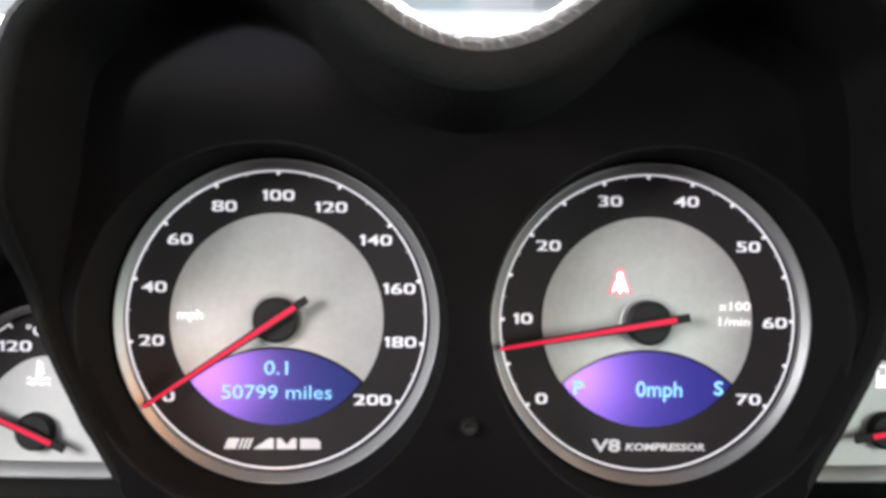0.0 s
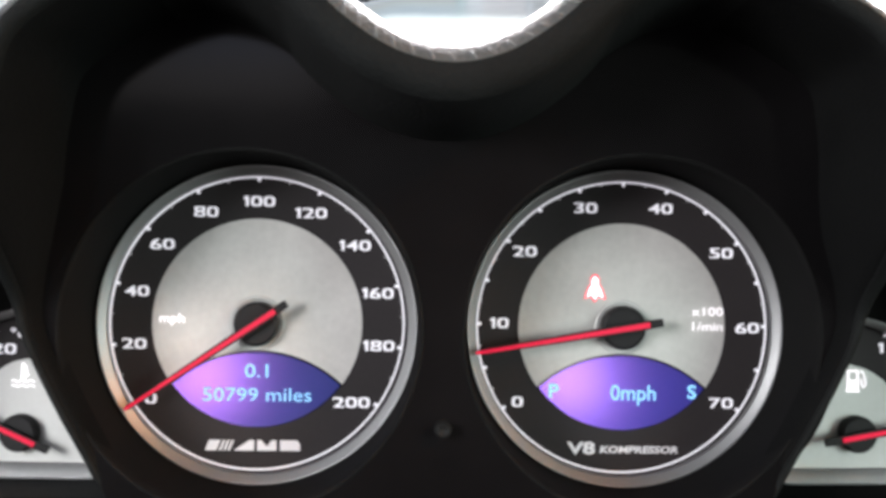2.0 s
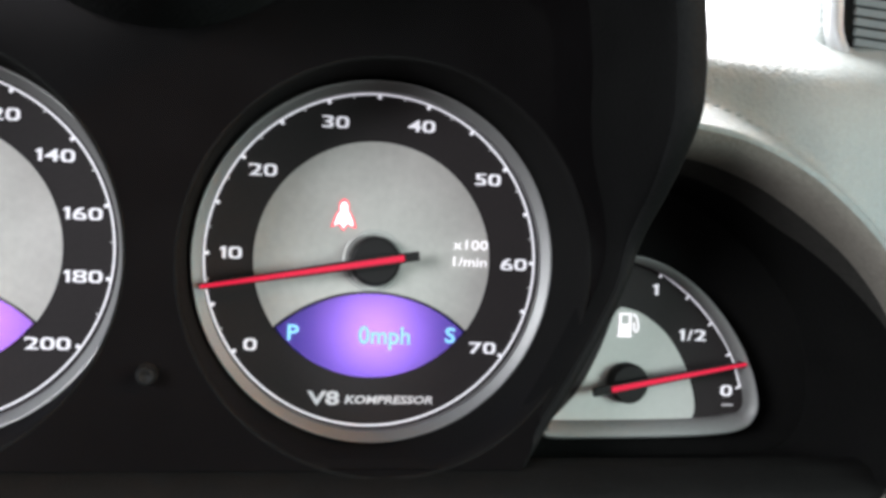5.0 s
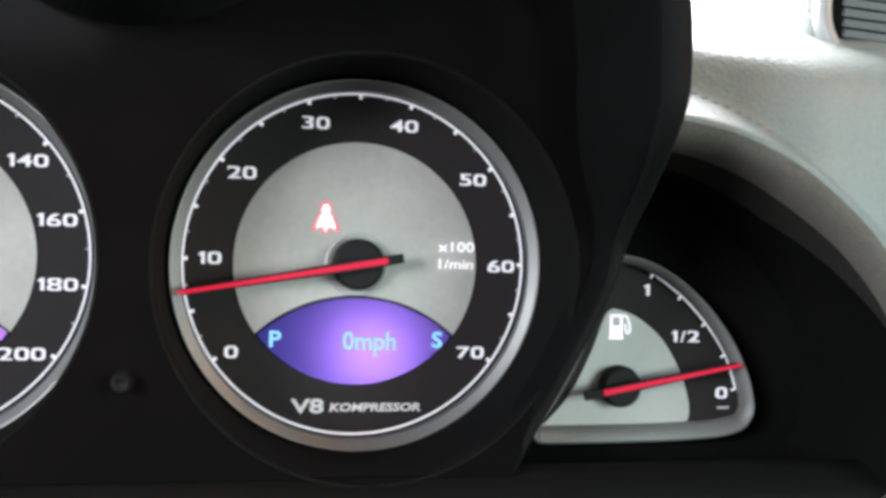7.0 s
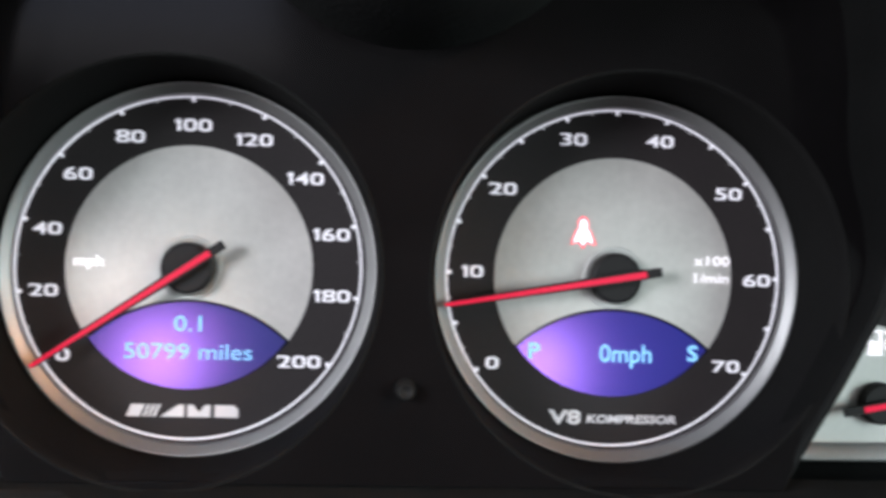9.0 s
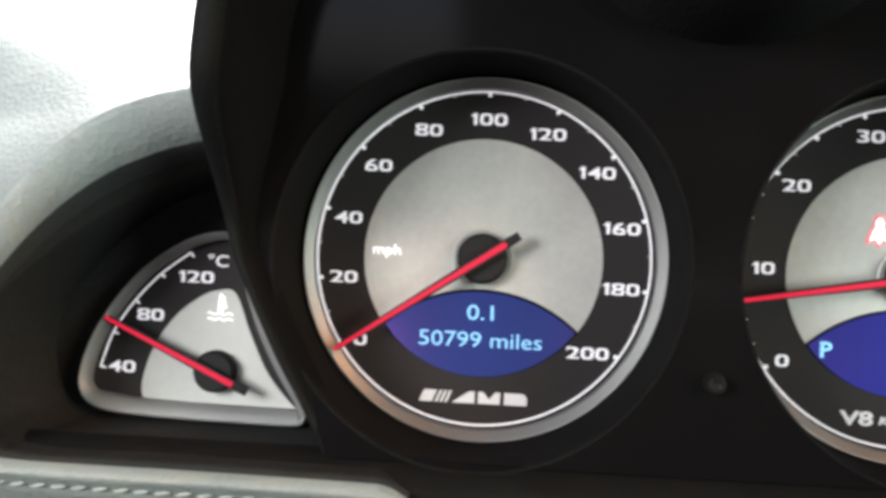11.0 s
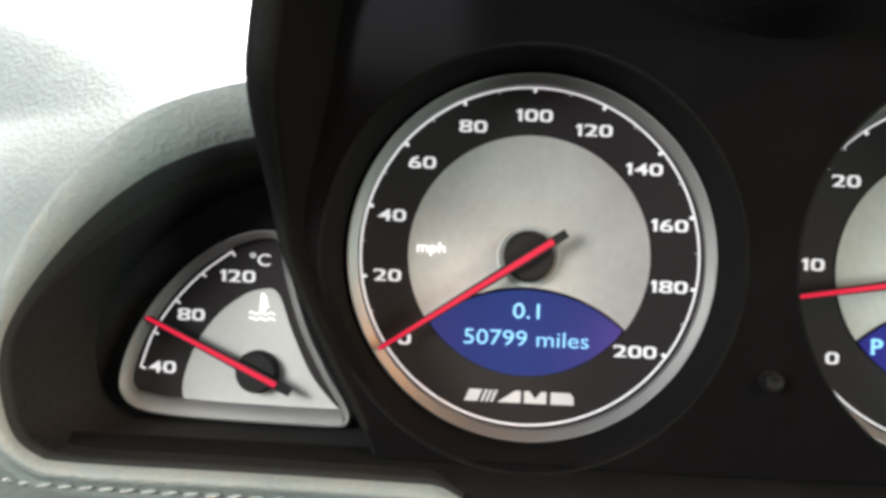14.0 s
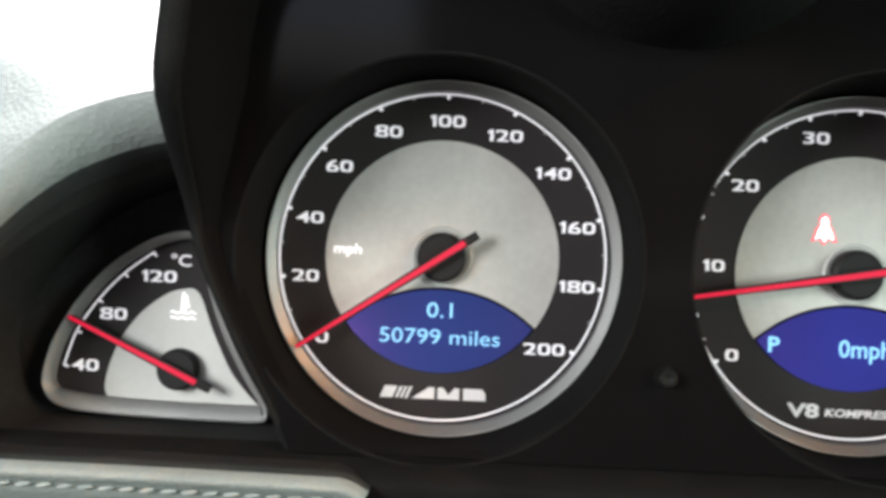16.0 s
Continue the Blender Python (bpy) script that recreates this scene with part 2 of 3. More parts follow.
    bmesh.ops.remove_doubles(bm, verts=bm.verts, dist=1e-6)
    return bm


def box(x0, x1, y0, y1, z0, z1, bevel=0.0):
    bm = bmesh.new()
    bmesh.ops.create_cube(bm, size=1.0, matrix=Matrix.LocRotScale(((x0 + x1) / 2, (y0 + y1) / 2, (z0 + z1) / 2), None, (x1 - x0, y1 - y0, z1 - z0)))
    if bevel:
        bmesh.ops.bevel(bm, geom=bm.edges[:], offset=bevel, segments=2, affect="EDGES")
    return bm


def spline(points, steps):
    """A smooth curve through points (Catmull-Rom)."""
    p = [Vector(q) for q in points]
    p = [2 * p[0] - p[1]] + p + [2 * p[-1] - p[-2]]
    out = []
    for i in range(1, len(p) - 2):
        for k in range(steps):
            t = k / steps
            a, b, c, d = p[i - 1:i + 3]
            out.append(0.5 * (2 * b + (c - a) * t + (2 * a - 5 * b + 4 * c - d) * t * t + (3 * b - a - 3 * c + d) * t ** 3))
    return out + [p[-2]]


def normals(curve):
    """Unit normals, to the left of the way along a flat curve."""
    out = []
    for i in range(len(curve)):
        t = (curve[min(i + 1, len(curve) - 1)] - curve[max(i - 1, 0)]).normalized()
        out.append(Vector((-t.y, t.x)))
    return out


def sheet(rows):
    bm = bmesh.new()
    grid = [[bm.verts.new(p) for p in row] for row in rows]
    for a, b in zip(grid, grid[1:]):
        for j in range(len(a) - 1):
            bm.faces.new((a[j], a[j + 1], b[j + 1], b[j]))
    return bm


def text_mesh(words, height, material, wide=1.0, bold=0.0, lean=0.0, space=1.0, depth=0.0001):
    """Lettering in the built-in font, standing in x and z, centred, of that cap height."""
    cu = bpy.data.curves.new("lettering", "FONT")
    cu.body, cu.align_x, cu.align_y = words, "CENTER", "CENTER"
    cu.size, cu.extrude, cu.offset, cu.shear, cu.space_character = 1.0, 0.02, bold, lean, space
    cu.resolution_u = 3
    ob = bpy.data.objects.new("lettering", cu)
    me = bpy.data.meshes.new_from_object(ob)
    bpy.data.objects.remove(ob)
    xs = np.array([v.co for v in me.vertices])
    k = height / 0.73
    mid = (xs.max(0) + xs.min(0)) / 2
    me.transform(Matrix(((k * wide, 0, 0, -mid[0] * k * wide), (0, 0, -depth / 0.02, 0), (0, k, 0, -mid[1] * k), (0, 0, 0, 1))))
    me.materials.clear()
    me.materials.append(material)
    return me


def squared(me, amount):
    """Fills a round character out towards a square, as the dial's lettering has it."""
    c = np.array([v.co for v in me.vertices])
    hx, hz = np.abs(c[:, 0]).max() + 1e-9, np.abs(c[:, 2]).max() + 1e-9
    for v in me.vertices:
        a, b = abs(v.co.x) / hx, abs(v.co.z) / hz
        r2, r4 = math.hypot(a, b), (a ** 4 + b ** 4) ** 0.25
        k = 1 + amount * (r2 / r4 - 1) if r4 > 1e-6 else 1
        v.co.x, v.co.z = max(-hx, min(hx, v.co.x * k)), max(-hz, min(hz, v.co.z * k))
    return me


GLYPHS = {}


def digits(words, x, z, height, material, parent):
    """A number set digit by digit in wide square figures."""
    advance = {"1": 0.62, "/": 0.62}
    wide = [advance.get(c, 1.0) * height * 1.24 for c in words]
    at = x - sum(wide) / 2
    for c, w in zip(words, wide):
        if c == "1" and c not in GLYPHS:
            h = height / 2
            GLYPHS[c] = mesh_of("digit", prism([(-0.0002, -h), (0.0008, -h), (0.0008, h), (-0.0002, h), (-0.0009, h - 0.0006), (-0.0009, h - 0.0011), (-0.0002, h - 0.0009)], 0.0, 0.0002), material)
        if c not in GLYPHS:
            me = text_mesh(c, height, material, wide=1.72 if c not in "1/" else 1.15, bold=0.016)
            GLYPHS[c] = me if c in "1/47" else squared(me, 0.9)
        part("digit", GLYPHS[c], material, parent, at=pose(at + w / 2, -0.0004, z))
        at += w


def write(name, words, x, z, height, material, parent, y=-0.0004, **how):
    """Lettering, one part for each character; strokes that lie over one another belong together."""
    me = text_mesh(words, height, material, **how)
    bm = bmesh.new()
    bm.from_mesh(me)
    bpy.data.meshes.remove(me)
    groups, seen = [], set()
    for v in bm.verts:
        if v in seen:
            continue
        island, todo = [], [v]
        seen.add(v)
        while todo:
            a = todo.pop()
            island.append(a)
            for e in a.link_edges:
                b = e.other_vert(a)
                if b not in seen:
                    seen.add(b)
                    todo.append(b)
        x0, x1 = min(a.co.x for a in island), max(a.co.x for a in island)
        for g in groups:
            if min(x1, g[1]) - max(x0, g[0]) > 0.6 * min(x1 - x0, g[1] - g[0]):
                g[0], g[1] = min(x0, g[0]), max(x1, g[1])
                g[2].extend(island)
                break
        else:
            groups.append([x0, x1, island])
    for x0, x1, island in groups:
        one, index = bmesh.new(), {}
        for a in island:
            index[a] = one.verts.new(a.co)
        for f in bm.faces:
            if f.verts[0] in index:
                one.faces.new([index[a] for a in f.verts])
        part(name, one, material, parent, at=pose(x, y, z))
    bm.free()


def mirrored(points, side):
    return [(side * x, z) for x, z in points]


# ---- the two round dials ----
DIALS = "round dials of the instrument cluster"
RING, SCALE, DISC = 0.0525, 0.0486, 0.0347


def needle(parent, angle, tip, tail, red_from, y, width, hub, label, dx=0.0, dz=0.0):
    """Dark arm with a glowing red upper face; lies along +x and is turned to its angle."""
    turn = pose(dx, y, dz, 0, -angle, 0)
    bm = prism([(-tail, -width * 0.62), (0, -width * 0.75), (tip * 0.97, -width * 0.40), (tip, 0), (tip * 0.97, width * 0.40), (0, width * 0.75), (-tail, width * 0.62)], 0.0004, 0.0022)
    arm = part("needle", bm, HUB, parent, label, at=turn)
    part("red_strip", prism([(-red_from, -width * 0.42), (tip * 0.992, -width * 0.24), (tip, 0), (tip * 0.992, width * 0.24), (-red_from, width * 0.42)], 0.0, 0.0008, 0.0001), RED, arm, "glowing red needle strip")
    part("hub", lathe([(0.0, 0.0030 + y), (hub * 0.86, 0.0030 + y), (hub * 0.97, 0.0036 + y), (hub, 0.0046 + y), (hub, -0.0003)], 48), HUB, parent, at=pose(dx, 0, dz))
    return arm


def round_dial(name, label, x, first, last, steps, major, needle_angle, lcd):
    d = thing(name, label, "gauge", G @ pose(x, 0, 0), DIALS)
    part("dial_face", lathe([(0.0, 0.0), (SCALE + 0.0014, 0.0), (SCALE + 0.0014, 0.0015), (0.0, 0.0015)], 96), FACE, d, "black dial face")
    # silver disc, its lower part cut away for the display
    top = (0.028 ** 2 + 0.011 ** 2) / (2 * 0.011)
    half = math.asin(0.028 / top)
    lid = [(top * math.sin(-half + 2 * half * k / 28), -0.0092 - top + top * math.cos(-half + 2 * half * k / 28)) for k in range(29)]
    a0 = math.atan2(-0.0198, 0.028)
    rim = [(DISC * math.cos(a0 + (math.pi - 2 * a0) * k / 60), DISC * math.sin(a0 + (math.pi - 2 * a0) * k / 60)) for k in range(61)]
    part("silver_disc", prism(rim + lid[1:-1], -0.0004, 0.0002), SILVER, d, "satin silver centre disc")
    a1 = math.atan2(-0.0198, -0.028)
    bowl = [(0.0343 * math.cos(a1 + (a0 - a1) * k / 28), 0.0343 * math.sin(a1 + (a0 - a1) * k / 28)) for k in range(29)]
    shown = part("display", prism(bowl + [(px, pz - 0.0003) for px, pz in lid[::-1][1:-1]], -0.0007, 0.0002), lcd, d, "backlit violet-blue display")
    part("display_edge", sheet([[(px, -0.0009, pz - 0.0005), (px, -0.0009, pz + 0.0003)] for px, pz in lid]), PANEL, shown)
    part("scale_line", lathe([(SCALE - 0.0004, -0.0002), (SCALE - 0.0004, -0.0005), (SCALE + 0.0002, -0.0005), (SCALE + 0.0002, -0.0002)], 120), WHITE, d, "thin white scale line")
    ring = [(SCALE + 0.0008, 0.0), (SCALE + 0.0008, -0.0027), (SCALE + 0.0010, -0.0030), (RING - 0.0007, -0.0047), (RING - 0.0003, -0.0048), (RING, -0.0045), (RING, 0.001)]
    part("bezel_ring", lathe(ring, 240), CHROME, d, "satin chrome bezel ring", at=pose(0.0005, 0, -0.0003))
    long_tick = prism([(-0.00085, -0.00055), (0.0004, -0.00055), (0.0004, 0.00055), (-0.00085, 0.00055), (-0.00115, 0.0)], 0.0, 0.0003)
    long_tick = mesh_of("tick", long_tick, WHITE)
    short_tick = mesh_of("tick", prism([(-0.0007, -0.0002), (0.0003, -0.0002), (0.0003, 0.0002), (-0.0007, 0.0002)], 0.0, 0.0003), DIM)
    for k in range(steps + 1):
        a = first + (last - first) * k / steps
        turn = pose(0, 0, 0, 0, -a, 0) @ pose(SCALE - 0.0005, -0.0006, 0)
        part("tick", long_tick if k % major == 0 else short_tick, WHITE, d, at=turn)
    part("hub_recess", lathe([(0.0092, -0.0005), (0.0089, -0.0009), (0.0084, -0.0010), (0.0078, -0.0006), (0.0074, -0.0004)], 64), PALE, d, "pressed silver ring round the hub", smooth=True)
    needle(d, needle_angle, 0.0500, 0.0125, 0.0080, -0.0085, 0.0021, 0.0073, "dark needle with a glowing red strip")
    return d, shown


def numerals(parent, table, height=0.0034):
    for words, x, z in table:
        digits(words, x, z, height, WHITE, parent)


speedometer, odometer = round_dial("speedometer", "round silver and black speedometer with its red needle at zero", -0.0607, 214, -34, 20, 2, 214, LCD_BLUE)
numerals(speedometer, [("0", -0.0348, -0.0252), ("20", -0.0405, -0.0071), ("40", -0.0398, 0.0103), ("60", -0.0317, 0.0259), ("80", -0.0174, 0.0368), ("100", 0, 0.0405),
                       ("120", 0.0172, 0.0368), ("140", 0.0319, 0.0262), ("160", 0.0397, 0.0104), ("180", 0.0402, -0.0071), ("200", 0.0314, -0.0260)])
write("unit", "mph", -0.0281, 0.0010, 0.0031, BRIGHT, speedometer, y=-0.0008, wide=1.15, bold=0.015)
write("reading", "0.1", 0.0000, -0.0157, 0.0046, CYAN, odometer, y=-0.001, wide=1.22, bold=0.0)
write("reading", "50799 miles", 0.0003, -0.0236, 0.0046, CYAN, odometer, y=-0.001, wide=1.19, bold=-0.004)


def emblem(parent):
    """The maker's mark as plain slanted blocks."""
    def slanted(x0, x1):
        return prism([(x0, -0.0017), (x1, -0.0017), (x1 + 0.0014, 0.0017), (x0 + 0.0014, 0.0017)], 0.0, 0.0003)
    mark = part("emblem", slanted(-0.0168, -0.0130), DIM, parent, "plain grey-white maker's mark", at=pose(0, -0.0005, -0.0405))
    for k in range(3):
        part("bar", slanted(-0.0122 + 0.0014 * k, -0.0114 + 0.0014 * k), DIM, mark)
    part("wedge", prism([(-0.0072, -0.0017), (-0.0006, -0.0017), (-0.0006, 0.0017), (-0.0022, 0.0017)], 0.0, 0.0003), DIM, mark)
    part("block", prism([(0.0004, -0.0017), (0.0068, -0.0017), (0.0068, 0.0017), (0.0053, 0.0017), (0.0036, -0.0004), (0.0019, 0.0017), (0.0004, 0.0017)], 0.0, 0.0003), DIM, mark)
    part("block", prism([(0.0080, -0.0017), (0.0146, -0.0017), (0.0146, 0.0005), (0.0135, 0.0017), (0.0080, 0.0017)], 0.0, 0.0003), DIM, mark)


emblem(speedometer)

tachometer, gear_display = round_dial("tachometer", "round silver and black rev counter idling below ten", 0.0607, 214.8, -34.8, 28, 2, 189.8, LCD)
numerals(tachometer, [("0", -0.0347, -0.0252), ("10", -0.0411, 0.0010), ("20", -0.0328, 0.0250), ("30", -0.0127, 0.0398), ("40", 0.0127, 0.0399), ("50", 0.0332, 0.0252), ("60", 0.0423, 0.0002), ("70", 0.0338, -0.0251)])
write("unit", "x100", 0.0288, 0.0056, 0.0030, BRIGHT, tachometer, y=-0.0008, wide=1.30, bold=0.0)
write("unit", "1/min", 0.0288, 0.0006, 0.0030, BRIGHT, tachometer, y=-0.0008, wide=1.22, bold=0.0)
write("reading", "P", -0.0226, -0.0214, 0.0046, CYAN, gear_display, y=-0.001, wide=1.1, bold=0.02)
write("reading", "0mph", 0.0040, -0.0226, 0.0053, CYAN, gear_display, y=-0.001, wide=0.95, bold=0.006)
write("reading", "S", 0.0237, -0.0214, 0.0046, CYAN, gear_display, y=-0.001, wide=1.1, bold=0.02)
write("lettering", "V8", -0.0132, -0.0405, 0.0040, DIM, tachometer, wide=1.5, bold=0.03)
write("lettering", "KOMPRESSOR", 0.0063, -0.0409, 0.0023, DIM, tachometer, wide=1.34, bold=0.03, lean=0.15)
telltale = spline([(-0.0034, -0.0030), (-0.0022, 0.0002), (-0.0013, 0.0012), (-0.0014, 0.0028), (0.0, 0.0040), (0.0014, 0.0028), (0.0013, 0.0012), (0.0022, 0.0002), (0.0034, -0.0030), (0.0012, -0.0024), (0.0, -0.0038), (-0.0012, -0.0024), (-0.0034, -0.0030)], 4)[:-1]
warning = part("warning_light", prism([(p.x * 1.08, p.y * 1.20) for p in telltale], 0.0, 0.0003), REDLAMP, tachometer, "glowing red warning light", at=pose(-0.0092, -0.0008, 0.0129))
part("core", prism([(p.x * 0.86, p.y * 1.02) for p in telltale], -0.0003, 0.0), REDCORE, warning, "white-hot middle of the light")


# ---- the two side gauges ----
def inset(points, d):
    """The closed outline moved inwards by d (outline runs anticlockwise as seen by the driver)."""
    v = [Vector(p) for p in points]
    out = []
    for i in range(len(v)):
        t = (v[(i + 1) % len(v)] - v[i - 1]).normalized()
        out.append(v[i] + Vector((-t.y, t.x)) * d)
    return out


def closed(points, steps):
    p = [Vector(q) for q in points]
    n = len(p)
    out = []
    for i in range(n):
        a, b, c, d = p[i - 1], p[i], p[(i + 1) % n], p[(i + 2) % n]
        for k in range(steps):
            t = k / steps
            out.append(0.5 * (2 * b + (c - a) * t + (2 * a - 5 * b + 4 * c - d) * t * t + (3 * b - a - 3 * c + d) * t ** 3))
    return out


def side_gauge(name, label, side):
    """Fan-shaped gauge; drawn for the right side of the panel, mirrored for the left. Origin at its hub."""
    d = thing(name, label, "gauge", G @ pose(-0.1380 if side < 0 else 0.1408, 0, -0.0360), "fan-shaped side gauges of the instrument cluster")
    outer = [(-0.0275, -0.0142), (-0.0262, -0.0150), (-0.0180, -0.0152), (0.0160, -0.0146), (0.0330, -0.0128), (0.0386, -0.0080), (0.0388, -0.0010), (0.0355, 0.0090), (0.0290, 0.0200), (0.0200, 0.0300), (0.0090, 0.0375), (-0.0015, 0.0405), (-0.0075, 0.0380), (-0.0102, 0.0270), (-0.0150, 0.0130), (-0.0215, 0.0005), (-0.0274, -0.0088), (-0.0283, -0.0125)]
    stretch = 1.0 if side < 0 else 1.045
    outer = closed([(x * stretch if x > 0 else x, z) for x, z in outer], 4)
    rows = []
    wide = [0.0024 + 0.0022 * max(0.0, (p - q).normalized().y) ** 2 for p, q in zip(inset(outer, 0.001), outer)]
    for inwards, y in ((0.0, 0.002), (0.0, -0.0056), (0.08, -0.0062), (0.22, -0.0062), (0.60, -0.0052), (0.90, -0.0043), (1.0, -0.0036), (1.0, 0.0010)):
        line = [o + (i - o) * inwards * w / 0.001 for o, i, w in zip(outer, inset(outer, 0.001), wide)]
        rows.append([(side * p.x, y, p.y) for p in line + line[:1]])
    part("bezel", sheet(rows), SATIN, d, "satin chrome fan-shaped bezel", smooth=True)
    face = inset(outer, 0.0020)
    part("dial_face", prism([(side * p.x, p.y) for p in face], 0.0, 0.0012), FACE, d, "black gauge face")
    slim, high = (-0.0008, 0.0) if side < 0 else (0.0002, 0.0007)
    fan = closed([(-0.0246 + slim, -0.0114), (-0.0200, -0.0117), (0.0170, -0.0119), (0.0213, -0.0098), (0.0218, -0.0040), (0.0186, 0.0060), (0.0128, 0.0148 + high), (0.0060, 0.0206 + high), (0.0005, 0.0230 + high), (-0.0042 + slim, 0.0223 + high), (-0.0090 + slim, 0.0110), (-0.0150 + slim, -0.0010), (-0.0220 + slim, -0.0092)], 5)
    part("silver_fan", prism([(side * p.x * (stretch if p.x > 0 else 1) - (0.0 if side < 0 else 0.0007), p.y) for p in fan], -0.0004, 0.0002), PALE, d, "satin silver fan-shaped field")
    arc = spline([(0.0090, 0.0338), (0.0175, 0.0272), (0.0250, 0.0190), (0.0312, 0.0094), (0.0347, -0.0010)], 8)
    arc = [Vector((p.x * (1.0 if side < 0 else 1.075), p.y + (0.0 if side < 0 else 0.0012))) for p in arc]
    nn = normals(arc)
    part("scale_line", sheet([[(side * (p.x - n.x * w), -0.0003, p.y - n.y * w) for w in (-0.0003, 0.0003)] for p, n in zip(arc, nn)]), WHITE, d, "white scale line")
    mark = mesh_of("tick", prism([(-0.0007, -0.0003), (0.0009, -0.0003), (0.0009, 0.0003), (-0.0007, 0.0003)], 0.0, 0.0003), WHITE)
    for k in (0, 8, 16, 24, 32):
        p, n = arc[k], nn[k]
        a = math.degrees(math.atan2(-n.y, -side * n.x))
        part("tick", mark, WHITE, d, at=pose(side * (p.x - n.x * 0.0007), -0.0006, p.y - n.y * 0.0007, 0, -a, 0))
    return d


temperature_gauge = side_gauge("temperature_gauge", "fan-shaped coolant temperature gauge with its needle near eighty", -1)
for words, x, z in (("120", -0.0071, 0.0267), ("80", -0.0203, 0.0149), ("40", -0.0282, -0.0008)):
    digits(words, x, z, 0.0034, WHITE, temperature_gauge)
write("unit", "°C", -0.0006, 0.0318, 0.0036, WHITE, temperature_gauge, wide=1.2, bold=0.01)
needle(temperature_gauge, 155.2, 0.0350, 0.0118, 0.0072, -0.0075, 0.0019, 0.0062, "dark needle with a glowing red strip", 0.0003, -0.0007)
comb = [(-0.0007, -0.0003), (0.0010, -0.0003)]
for k in range(3):
    comb += [(0.0008, 0.0007 + 0.0013 * k), (0.0019 - 0.0003 * k, 0.0009 + 0.0013 * k), (0.0019 - 0.0003 * k, 0.0015 + 0.0013 * k), (0.0008 - 0.0001 * k, 0.0017 + 0.0013 * k)]
sign = part("coolant_symbol", prism(comb + [(0.0004, 0.0049), (-0.0001, 0.0052), (-0.0004, 0.0047)], 0, 0.0003), BRIGHT, temperature_gauge, "white coolant thermometer symbol", at=pose(0.0007, -0.0008, 0.0170))
for k in range(2):
    top = [(-0.0038 + 0.00038 * j, -0.0006 - 0.0016 * k + 0.0003 * math.sin(j * 0.85)) for j in range(21)]
    part("wave", prism(top + [(x, z - 0.0005) for x, z in top[::-1]], 0, 0.0003), BRIGHT, sign)

part("rivet", lathe([(0.0, -0.0012), (0.0004, -0.0011), (0.0007, -0.0006), (0.0007, 0.0002)], 16), SLAT, temperature_gauge, "tiny grey rivet", smooth=True, at=pose(-0.0324, 0, -0.0098))

fuel_gauge = side_gauge("fuel_gauge", "fan-shaped fuel gauge with its needle almost at zero", 1)
for words, x, z in (("1", 0.0080, 0.0300), ("1/2", 0.0207, 0.0161), ("0", 0.0329, -0.0011)):
    digits(words, x - 0.0002, z, 0.0034, WHITE, fuel_gauge)
part("print_bar", prism([(0.0315, -0.0059), (0.0353, -0.0059), (0.0353, -0.0054), (0.0315, -0.0054)], -0.0003, 0.0002), DIM, fuel_gauge, "tiny unreadable white print")
needle(fuel_gauge, 11.0, 0.0372, 0.0125, 0.0068, -0.0075, 0.0019, 0.0062, "dark needle with a glowing red strip", -0.0007, 0.0012)
pump = part("pump_symbol", prism([(-0.0026, -0.0036), (0.0013, -0.0036), (0.0013, -0.0002), (-0.0026, -0.0002)], 0, 0.0003), BRIGHT, fuel_gauge, "white fuel pump symbol", at=pose(-0.0012, -0.0008, 0.0193))
for x0, x1, z0, z1 in ((-0.0026, -0.0019, -0.0002, 0.0032), (0.0006, 0.0013, -0.0002, 0.0032), (-0.0019, 0.0006, 0.0026, 0.0032), (-0.0030, 0.0017, -0.0041, -0.0036)):
    part("bar", prism([(x0, z0), (x1, z0), (x1, z1), (x0, z1)], 0, 0.0003), BRIGHT, pump)
hose = spline([(0.0017, 0.0030), (0.0028, 0.0022), (0.0034, 0.0004), (0.0036, -0.0014), (0.0030, -0.0024), (0.0023, -0.0017), (0.0022, 0.0004)], 5)
part("hose", sheet([[(p.x - n.x * w, -0.0001, p.y - n.y * w) for w in (-0.0003, 0.0003)] for p, n in zip(hose, normals(hose))]), BRIGHT, pump)


# ---- instrument panel, hood, dashboard ----
PANEL_Y, HOLE = -0.035, 0.0541
HOOD = [(0, 0.0788), (0.0125, 0.0815), (0.0245, 0.0889), (0.0375, 0.0995), (0.057, 0.1060), (0.080, 0.1040), (0.101, 0.0950), (0.1175, 0.0812), (0.1230, 0.061), (0.1248, 0.041), (0.1260, 0.027), (0.1266, 0.014), (0.1252, 0.002), (0.1200, -0.0112), (0.1130, -0.0258), (0.1045, -0.0415), (0.0990, -0.0525)]
half = spline([(-HOOD[1][0], HOOD[1][1])] + HOOD, 6)[6:]
# the fuel gauge's lobe is narrowed and widened to fit the camera's view
near = [Vector((p.x + 0.0016 * max(0.0, min(1.0, (p.y - 0.045) / 0.03)) * max(0.0, min(1.0, (p.x - 0.095) / 0.02)) - 0.0012 * math.exp(-((p.y - 0.033) / 0.0095) ** 2) * min(1.0, max(0.0, p.x - 0.10) / 0.015), p.y)) for p in half]
outline = [Vector((-p.x, p.y)) for p in half[::-1]] + near[1:]


def hood_front(z):
    if z < 0.003:
        return -0.0375 - 0.0045 * max(0.0, (z + 0.053) / 0.056)
    k = min(1.0, (z - 0.003) / 0.040)
    return -0.042 - 0.044 * k * k * (3 - 2 * k)


def lip_roll(p):
    """Radius of the hood's rolled lip: slim at the sides, plump in the dip between the lobes."""
